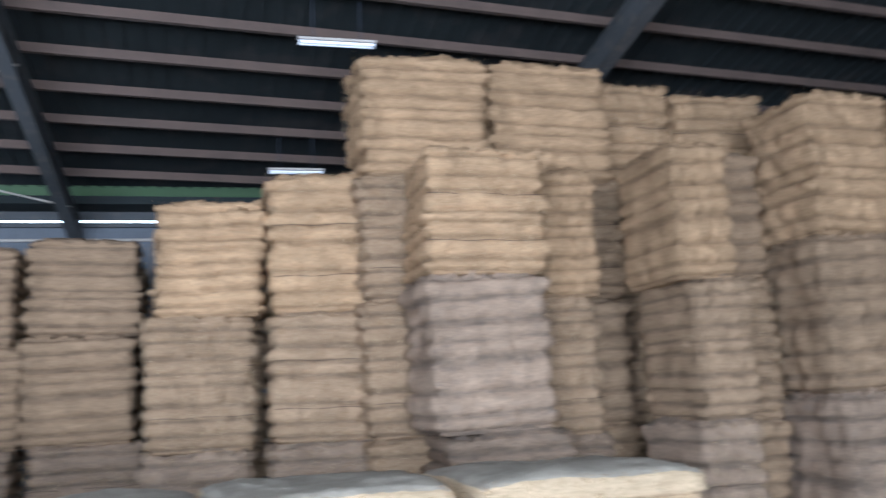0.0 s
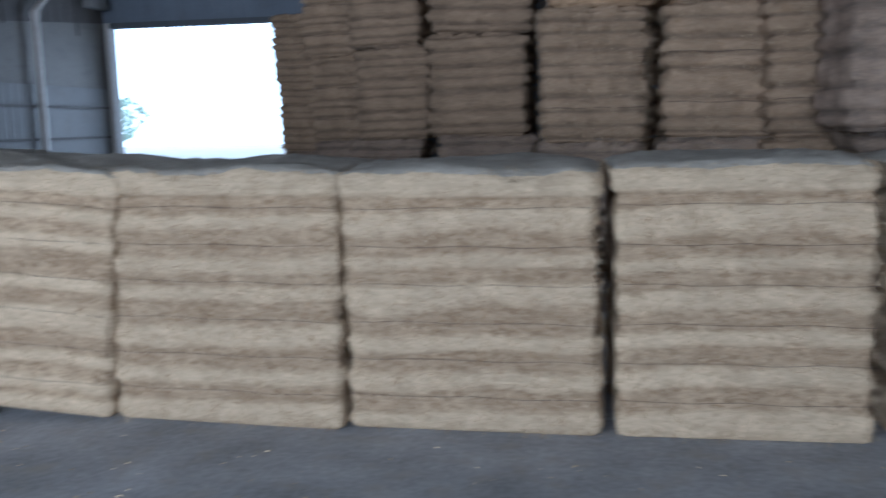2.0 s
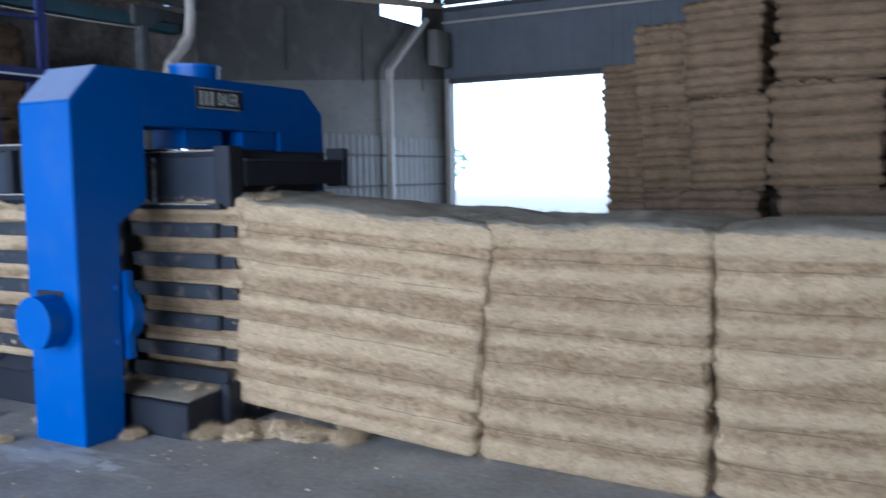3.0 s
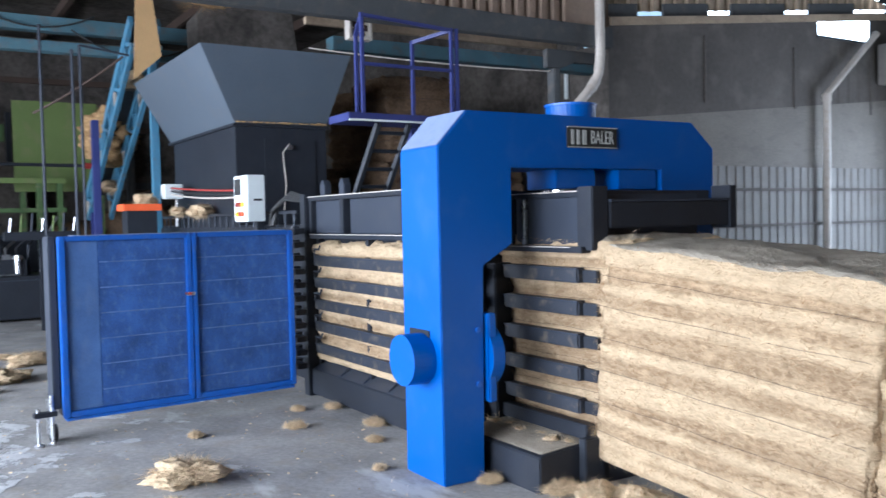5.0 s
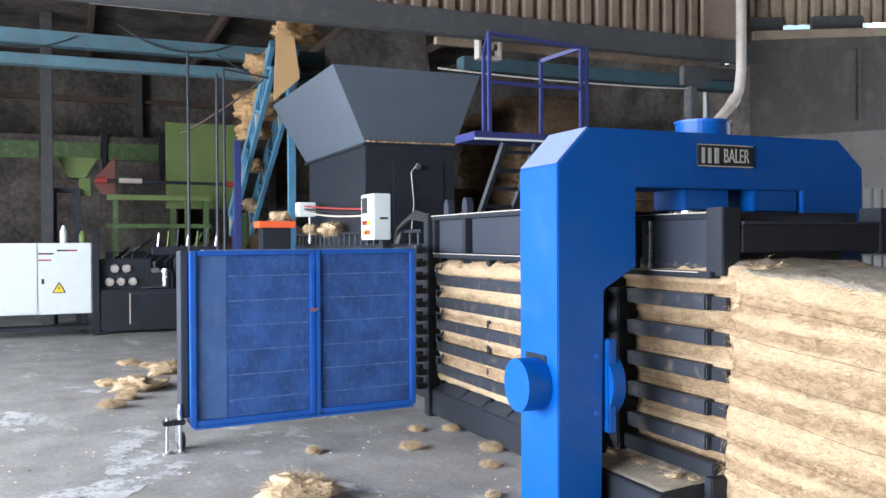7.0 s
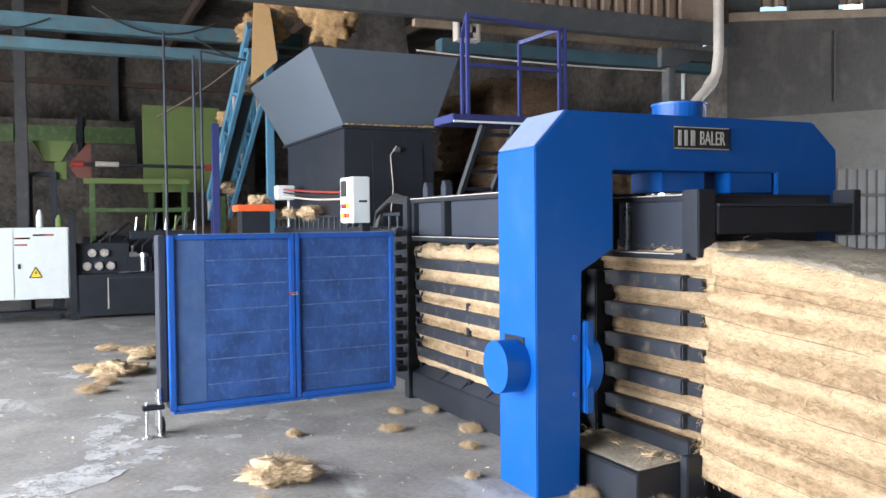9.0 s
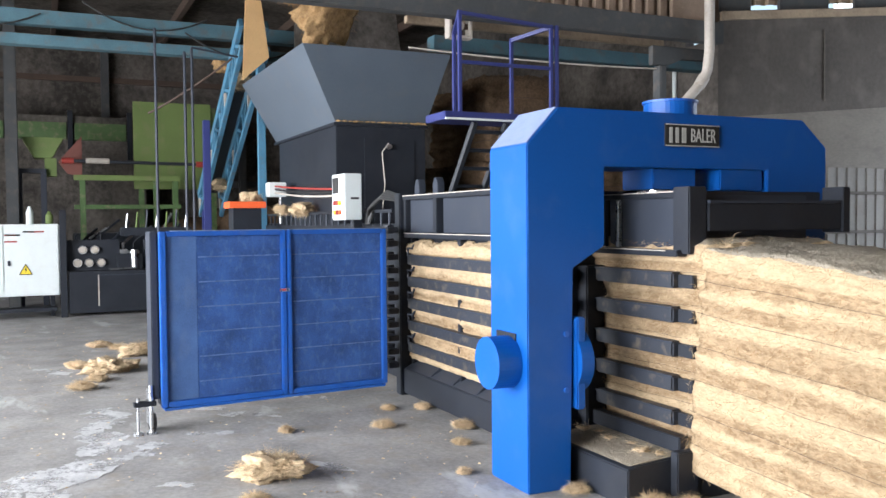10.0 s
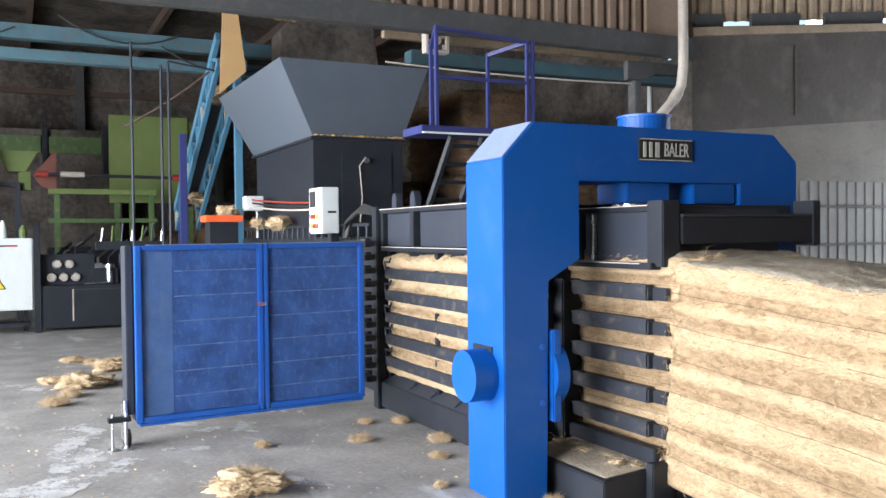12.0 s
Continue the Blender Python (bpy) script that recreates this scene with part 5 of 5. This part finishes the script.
            part("lattice_post", beam(p, p + drop, 0.035, 0.05), GALV if i % 3 == 0 else CYAN, cv)
    part("belt", beam(a + side / 2 + Vector((0, 0, 0.05)), b + side / 2 + Vector((0, 0, 0.05)), 0.26, 0.03), RUBBER, cv)
    part("conveyor_leg", box(-15.0, -14.9, 3.2, 3.3, 0.0, 1.9, 0.005), DARKBLUE, cv)
    part("conveyor_leg", box(-13.3, -13.2, 2.95, 3.05, 0.0, 3.0, 0.005), DARKBLUE, cv)
    part("support_post", box(-11.95, -11.85, 3.46, 3.56, 0.0, 3.9, 0.005), CYAN, cv, "bright blue support post")
    part("side_board", prism([(3.20, 3.36), (3.27, 4.75), (3.42, 4.75), (3.56, 3.68)], "x", -11.62, -11.60), BOARD, cv, "tall plywood side board")
    # upright pipes and their stay
    for y, z0, z1, x in ((2.43, 0.0, 3.64, -11.4), (2.52, 0.0, 3.70, -11.4), (2.10, 2.6, 3.95, -11.6)):
        thing("steel_pipe", rod((x, y, z0), (x, y, z1), 0.018, 8) if z0 == 0 else rod((x, y, z0 - 2.6), (x, y, z1), 0.018, 8), SLATE, "thin grey upright steel pipe", "pipe", group="upright pipes")
    thing("pipe_stay", tube_path([(-11.4, 2.52, 3.70), (-11.4, 3.1, 3.62)], 0.014, 8), SLATE, "thin grey pipe stay", "pipe", group="upright pipes")
    thing("stay_chain", sag((-12.0, 2.05, 2.92), (-11.5, 3.05, 3.62), 0.04, 0.016), RUST, "dusty brown chain hanging to the conveyor", "chain")
    # orange tray and lint behind the door
    tray = thing("orange_tray", box(-11.2, -10.8, 2.85, 3.30, 1.66, 1.74, 0.006), ORANGE, "orange steel tray with fibre in it", "tray")
    part("tray_stand", box(-11.15, -10.85, 2.9, 3.25, 0, 1.66, 0.004), BLACK, tray)
    fibre_clump(pose(-11.0, 3.15, 1.78), 0.15, 61, "tan fibre heaped on the tray", 0.7, "fibre on the machine")
    fibre_clump(pose(-9.9, 3.5, 1.63), 0.16, 62, "tan fibre lying on the machine rail", 0.6, "fibre on the machine")
    fibre_clump(pose(-10.7, 3.47, 1.64), 0.12, 63, "tan fibre lying on the machine rail", 0.6, "fibre on the machine")
    fibre_clump(pose(-14.6, 3.45, 2.10), 0.17, 64, "tan fibre caught on the conveyor foot", 0.8, "fibre on the machine")
    fibre_clump(pose(-12.55, 3.40, 3.50), 0.18, 65, "tan fibre caught in the conveyor", 0.9, "fibre on the machine")
    # fan box on the beam
    fan = empty("fan_box", pose(-8.35, 4.66, 3.40), "pale box fan fixed to the shed beam", "fan")
    for y0, y1, z0, z1 in ((0, 0.03, 0, 0.27), (0.24, 0.27, 0, 0.27), (0.032, 0.238, 0, 0.03), (0.032, 0.238, 0.24, 0.27)):
        part("frame", box(-0.06, 0.06, y0, y1, z0, z1, 0.004), GALV, fan)
    part("hub", rod((-0.03, 0.135, 0.135), (0.04, 0.135, 0.135), 0.05, 16), GALV, fan)
    for i in range(5):
        c, s = math.cos(i * 1.257), math.sin(i * 1.257)
        part("blade", beam((0, 0.135 + 0.04 * c, 0.135 + 0.04 * s), (0, 0.135 + 0.105 * c, 0.135 + 0.105 * s), 0.012, 0.06), RUST, fan)
    part("duct", rod((0, 0.03, 0.27), (0, 0.03, 2.2), 0.06, 16), GALV, fan)
    # old bales and husk stored at the back
    rnd = random.Random(11)
    me = bale_mesh("stored_husk_bale", 1.1, 1.0, 1.1, 41, 7, HUSK, HUSK, 0.03, 0.06, 0.05, r=0.09, crease=0.2, sway=0.5)
    for i, (x, y, z) in enumerate(((-10.0, 6.2, 0.0), (-10.0, 6.2, 1.1), (-10.1, 7.4, 0.0), (-10.0, 7.3, 1.1), (-11.4, 6.3, 0.0), (-11.4, 6.3, 1.1), (-10.1, 6.3, 2.2), (-11.5, 7.5, 0.0), (-11.5, 7.4, 1.1), (-11.4, 6.6, 2.2))):
        ob = new("stored_husk_bale", me)
        ob.matrix_basis = pose(x, y, z, 0, 0, rnd.uniform(-6, 6) + 90 * (i % 2))
        tagged(ob, "brown husk bale stored behind the platform", "bale", "bales in the shed")
        for h in (0.28, 0.55, 0.82):
            part("tie_wire", tube_path([(-0.56, -0.5, h), (-0.56, 0.5, h + 0.01), (0.56, 0.5, h), (0.56, -0.5, h - 0.01), (-0.54, -0.5, h)], 0.004, 5), RUST, ob)
    # heaps, girts and a hood that fill the dark end of the shed
    for i, (x, y, r) in enumerate(((-19.3, 5.0, 1.5), (-18.9, 7.2, 1.7), (-16.2, 7.4, 1.5), (-19.6, -4.4, 1.4), (-13.4, 7.3, 1.3))):
        h = thing("husk_mound", lump(r, 400 + i, 0.75, 4), HUSK, "dark brown heap of loose husk in the shed", "husk heap", pose(x, y, r * 0.55), "husk heaps", smooth=True)
        fz = new("loose_fibre", fuzz(r, 0.75, 700, 400 + i, 1.0, 1.0, HUSK))
        fz.parent = h
    bw = thing("back_wall_frame", box(WEST_X + 0.151, WEST_X + 0.25, FRONT_Y, 8.85, 2.3, 2.45), RAFTER, "dark steel girts on the back wall", "girt", kind="structure")
    for z in (3.6, 4.6):
        part("girt", box(WEST_X + 0.151, WEST_X + 0.25, FRONT_Y, 8.85, z, z + 0.12), RUST, bw)
    for y in (-4.0, -1.0, 2.0, 5.0, 7.6):
        part("post", box(WEST_X + 0.26, WEST_X + 0.42, y, y + 0.16, 0, 5.58), RAFTER, bw)
    for i in range(7):
        y = -5.6 + i * 2.2
        thing("shed_rafter", box(WEST_X + 0.3, WALL_X - 0.4, y, y + 0.1, 5.42, 5.595, 0.004), RUST, "brown rusty rafter under the shed roof", "rafter", group="shed rafters", kind="structure")
    # dark hood added to fill the brownish space behind the hopper
    hood = thing("conveyor_hood", prism([(4.15, 3.3), (4.15, 4.35), (4.5, 4.75), (5.5, 4.75), (5.7, 3.3)], "x", -12.5, -11.95, 0.01), DARKWALL, "dark sheet hood added beside the conveyor head", "hood")
    part("hood_leg", box(-12.3, -12.2, 4.9, 5.0, 0.0, 3.3), RAFTER, hood)
    part("hood_leg", box(-12.3, -12.2, 5.4, 5.5, 0.0, 3.3), RAFTER, hood)
    for i, (y, z) in enumerate(((1.3, 4.4), (2.6, 4.1), (-0.8, 4.3))):
        thing("hanging_cable", sag((-12.45, y, z), (-12.45, y + 1.6, z - 0.1), 0.25, 0.012, 10), RUBBER, "black cable drooping between the shed beams", "cable", group="shed cables")
    ct = empty("control_lever_stand", pose(-13.6, 2.3, 0), "dark valve stand with small levers behind the door", "valve stand")
    part("stand_post", box(-0.05, 0.05, -0.05, 0.05, 0, 1.3, 0.004), BLACK, ct)
    part("manifold", box(-0.12, 0.12, -0.5, 0.5, 1.3, 1.42, 0.006), BLACK, ct)
    for i in range(7):
        part("lever", rod((0, -0.42 + i * 0.14, 1.42), (0.03, -0.40 + i * 0.14, 1.62 + 0.03 * (i % 3)), 0.014, 8), (STEEL, GREEN, SLATE)[i % 3], ct)
    # fittings on the walls
    dp = thing("drain_pipe", tube_path([(WALL_X + 0.22, 7.42, 6.1), (WALL_X + 0.22, 7.42, 3.32), (WALL_X + 0.22, 7.39, 3.10), (WALL_X + 0.22, 7.32, 2.97), (WALL_X + 0.22, 7.08, 2.74), (WALL_X + 0.22, 7.04, 2.6), (WALL_X + 0.22, 7.04, 0.0)], 0.055, 14), GALV,
               "pale plastic drain pipe with a bend, on the pillar", "pipe")
    part("pipe_collar", rod((WALL_X + 0.22, 7.345, 3.02), (WALL_X + 0.22, 7.27, 2.92), 0.064, 14), GALV, dp)
    # white rod stands in for daylight leaking through a slit in the wall
    thing("light_slit", rod((-9.79, 8.868, 3.18), (-9.79, 8.868, 3.62), 0.032, 10), WHITE, "white rod standing for a bright slit of light in the shed wall", "tube")
    pp = thing("corner_pipe", tube_path([(WALL_X + 0.14, 11.75, 0.0), (WALL_X + 0.14, 11.75, 3.12), (WALL_X + 0.14, 12.95, 4.08)], 0.05, 12), GALV,
               "pale pipe standing at the wall and bending to the eave", "pipe")
    part("pipe_collar", rod((WALL_X + 0.14, 11.75, 3.02), (WALL_X + 0.14, 11.75, 3.12), 0.06, 12), GALV, pp)
    thing("switch_box", box(WALL_X + 0.04, WALL_X + 0.22, 13.15, 13.6, 3.35, 3.95, 0.01), SHEET, "grey metal box high on the corner wall", "switch box")
    # tube lamps under the purlins
    for x0, x1, y, z in ((1.20, 1.98, 8.10, 5.06), (1.10, 1.82, 11.0, 4.52), (-4.6, -3.9, 11.0, 4.80)):
        t = empty("tube_lamp", pose((x0 + x1) / 2, y, z), "white twin tube lamp hanging under the roof", "lamp", "roof tube lamps")
        L = (x1 - x0) / 2
        part("housing", box(-L, L, -0.035, 0.035, 0.035, 0.06, 0.006), GALV, t)
        for dy in (-0.03, 0.03):
            part("tube", rod((-L + 0.02, dy, 0.008), (L - 0.02, dy, 0.008), 0.015, 10), TUBE, t)
        part("hanger", rod((-L * 0.6, 0, 0.07), (-L * 0.6, 0, roof_z(y) - z), 0.006, 6), SLATE, t)
        part("hanger", rod((L * 0.6, 0, 0.07), (L * 0.6, 0, roof_z(y) - z), 0.006, 6), SLATE, t)


def build_scraps():
    rnd = random.Random(21)
    spots = ((-5.02, 1.94, 0.205), (-9.25, 1.31, 0.21), (-9.5, 1.50, 0.12), (-8.8, 1.20, 0.09), (-8.41, 1.05, 0.10), (-10.3, 1.70, 0.205), (-11.2, 1.34, 0.12), (-10.9, 1.52, 0.08), (-6.05, 2.29, 0.05), (-5.87, 2.96, 0.065),
             (-9.7, 1.05, 0.12), (-3.45, 3.66, 0.13), (-3.30, 3.78, 0.13), (-3.10, 3.80, 0.12), (-2.85, 3.84, 0.10), (-3.62, 3.56, 0.09), (-4.0, 3.36, 0.06), (-5.6, 3.46, 0.07), (-6.3, 3.45, 0.06), (-4.75, 3.36, 0.06), (-4.6, 2.98, 0.04), (-5.2, 3.25, 0.05), (-6.4, 3.2, 0.05), (-5.3, 2.1, 0.06), (-4.6, 1.75, 0.07))
    for i, (x, y, r) in enumerate(spots):
        fibre_clump(pose(x, y, r * (0.27 if r > 0.2 else 0.22 if r > 0.1 else 0.26), 0, 0, rnd.uniform(0, 360)), r, 100 + i, "ragged scrap of tan coir fibre on the floor", 0.5 if r > 0.2 else 0.42 if r > 0.1 else 0.5)
    fibre_clump(pose(-3.52, 3.98, 1.33, 0, 0, 80), 0.10, 139, "roll of pale coir fibre on the bale top at the chute", 0.5, "fibre on the machine", 160)
    for i in range(6):
        fibre_clump(pose(-4.37 + i * 0.13 + 0.03 * math.sin(i * 5), 3.66 + 0.04 * (i % 2), 0.245, 0, 0, i * 67), (0.07, 0.04, 0.055, 0.035, 0.075, 0.045)[i], 140 + i, "coir fibre fallen on the chute edge", 0.3, "fibre on the machine", 60)
    # fine litter of fibre and husk on the concrete
    verts, faces = [], []
    for i in range(1700):
        x, y = rnd.uniform(-14, 1.5), rnd.uniform(-1.5, 3.7)
        a, ln = rnd.random() * 6.283, rnd.uniform(0.004, 0.017)
        d = Vector((math.cos(a), math.sin(a), 0)) * ln
        w = Vector((-d.y, d.x, 0)) * rnd.uniform(0.1, 0.45)
        b = len(verts)
        p = Vector((x, y, 0.004))
        verts += [p - d, p + w + Vector((0, 0, 0.006)), p + d, p - w]
        faces.append((b, b + 1, b + 2, b + 3))
    me = bpy.data.meshes.new("floor_litter")
    me.from_pydata(verts, [], faces)
    me.materials.append(STRAND)
    tagged(new("floor_litter", me), "fine scattered bits of coir fibre on concrete", "litter", kind="stuff")


def build_stains():
    """Spilled pale dust, dried on the concrete in ragged patches."""
    rnd = random.Random(33)
    patches = []
    # trails of spilled dust: points along each, half width, spacing
    trails = ((((-7.4, 1.22), (-6.7, 1.12), (-6.1, 1.02), (-5.5, 0.85), (-4.9, 0.55)), 0.11, 0.16), (((-6.15, 1.52), (-5.9, 1.25), (-5.7, 0.95), (-5.45, 0.57), (-5.1, 0.1)), 0.10, 0.15),
              (((-7.05, 1.92), (-6.7, 2.21), (-6.5, 2.45)), 0.05, 0.13), (((-6.35, 1.62), (-6.2, 1.95)), 0.04, 0.12), (((-9.8, 0.7), (-9.45, 0.9)), 0.07, 0.16), (((-7.4, 2.5), (-7.1, 2.9)), 0.04, 0.14),
              (((-5.3, 1.25), (-5.0, 1.6)), 0.05, 0.2), (((-5.2, 2.2), (-4.9, 2.55)), 0.05, 0.25), (((-8.6, 0.2), (-7.6, 0.3)), 0.10, 0.25), (((-2.2, 2.5), (-1.2, 2.8)), 0.05, 0.4), (((-4.1, 2.7), (-3.7, 3.0)), 0.05, 0.25))
    for pts, half, gap in trails:
        for (ax, ay), (bx, by) in zip(pts, pts[1:]):
            n = max(2, round(math.hypot(bx - ax, by - ay) / gap))
            for i in range(n):
                f = (i + rnd.random()) / n
                patches.append((ax + (bx - ax) * f + rnd.gauss(0, half * 0.5), ay + (by - ay) * f + rnd.gauss(0, half * 0.5), half * rnd.uniform(0.8, 1.8), math.atan2(by - ay, bx - ax) + rnd.gauss(0, 0.4)))
    verts, faces = [], []
    for i, (x, y, r, a0) in enumerate(patches):
        b, n = len(verts), 22
        z = 0.002 + 0.00003 * i
        st = rnd.uniform(1.1, 2.0)
        verts.append((x, y, z))
        for k in range(n):
            a = k / n * 6.2832
            q = r * (0.75 + 0.7 * noise.noise(Vector((math.cos(a) * 1.6 + i * 3.1, math.sin(a) * 1.6, i))) + 0.35 * noise.noise(Vector((math.cos(a) * 5 + i, math.sin(a) * 5, 3.0))))
            u, v = q * math.cos(a) * st, q * math.sin(a)
            verts.append((x + u * math.cos(a0) - v * math.sin(a0), y + u * math.sin(a0) + v * math.cos(a0), z))
        faces += [(b, b + 1 + k, b + 1 + (k + 1) % n) for k in range(n)]
    me = bpy.data.meshes.new("pale_dust_stain")
    me.from_pydata(verts, [], faces)
    me.materials.append(DUST)
    tagged(new("pale_dust_stain", me), "ragged dried patches of pale dust on concrete", "stain", kind="stuff")


build_ground()
build_stains()
build_walls()
build_roof()
build_outside()
build_row()
build_stacks()
build_baler()
build_shed()
build_scraps()


# ---- what moves ----
def falling(r, seed, belt_t, drop_t, y, hold):
    """A clump that rides up the belt, rolls off its end and drops into the hopper."""
    ob = thing("falling_fibre", lump(r, seed, 0.75, 4), TUFT, "loose brown coir tuft tumbling off the conveyor into the hopper", "fibre clump",
               pose(-12, 3.6, 4), "tufts fed to the hopper", smooth=True)
    fz = new("loose_fibre", fuzz(r, 0.75, 2200, seed, 1.0, 1.2, TUFT_STRAND))
    fz.parent = ob
    top, low = Vector((-11.7, 3.38, 4.30 + r * 0.5)), Vector((-14.9, 3.38, 2.25 + r * 0.5))
    k = seed * 20
    rows = [(0.0, pose(*low, 0, 0, k)), (belt_t, pose(*low.lerp(top, 0.75), 0, 0, k)),
            (drop_t - hold - 0.5, pose(-11.15, y - 0.2, 4.55, 0, 5, k)), (drop_t - hold, pose(-10.5, y - 0.06, 4.22, 0, 15, k)),
            (drop_t - 0.4, pose(-10.2, y, 4.15, 10, 30, k + 10)), (drop_t - 0.2, pose(-10.2, y, 4.06, 20, 45, k + 20)),
            (drop_t, pose(-10.2, y, 3.83, 30, 60, k + 30)), (drop_t + 0.2, pose(-10.2, y + 0.1, 3.22, 35, 75, k + 35)),
            (drop_t + 0.4, pose(-10.2, 4.2, 2.15, 35, 80, k + 35)), (12.0, pose(-10.2, 4.2, 2.1, 35, 80, k + 35))]
    return ob, rows


def motions():
    for r, seed, belt, drop, y, hold in ((0.30, 3, 4.0, 6.12, 3.93, 0.9), (0.24, 5, 6.4, 8.68, 3.99, 0.6), (0.34, 7, 7.0, 9.20, 3.88, 0.5), (0.37, 11, 7.9, 10.18, 3.95, 0.5), (0.29, 9, 8.6, 10.90, 3.98, 0.45)):
        ob, rows = falling(r, seed, belt, drop, y, hold)
        walk(ob, rows)
    # one more tuft arrives at the belt's end as the clip closes
    ob = thing("falling_fibre", lump(0.2, 12, 0.7, 4), TUFT, "loose brown coir tuft riding up the conveyor belt", "fibre clump", pose(-12, 3.6, 4), "tufts fed to the hopper", smooth=True)
    walk(ob, [(0.0, pose(-14.9, 3.38, 2.38)), (8.5, pose(-14.0, 3.38, 2.95)), (11.0, pose(-11.9, 3.42, 4.33)), (11.5, pose(-10.6, 3.78, 4.30)), (12.0, pose(-10.45, 3.85, 4.26))])


motions()
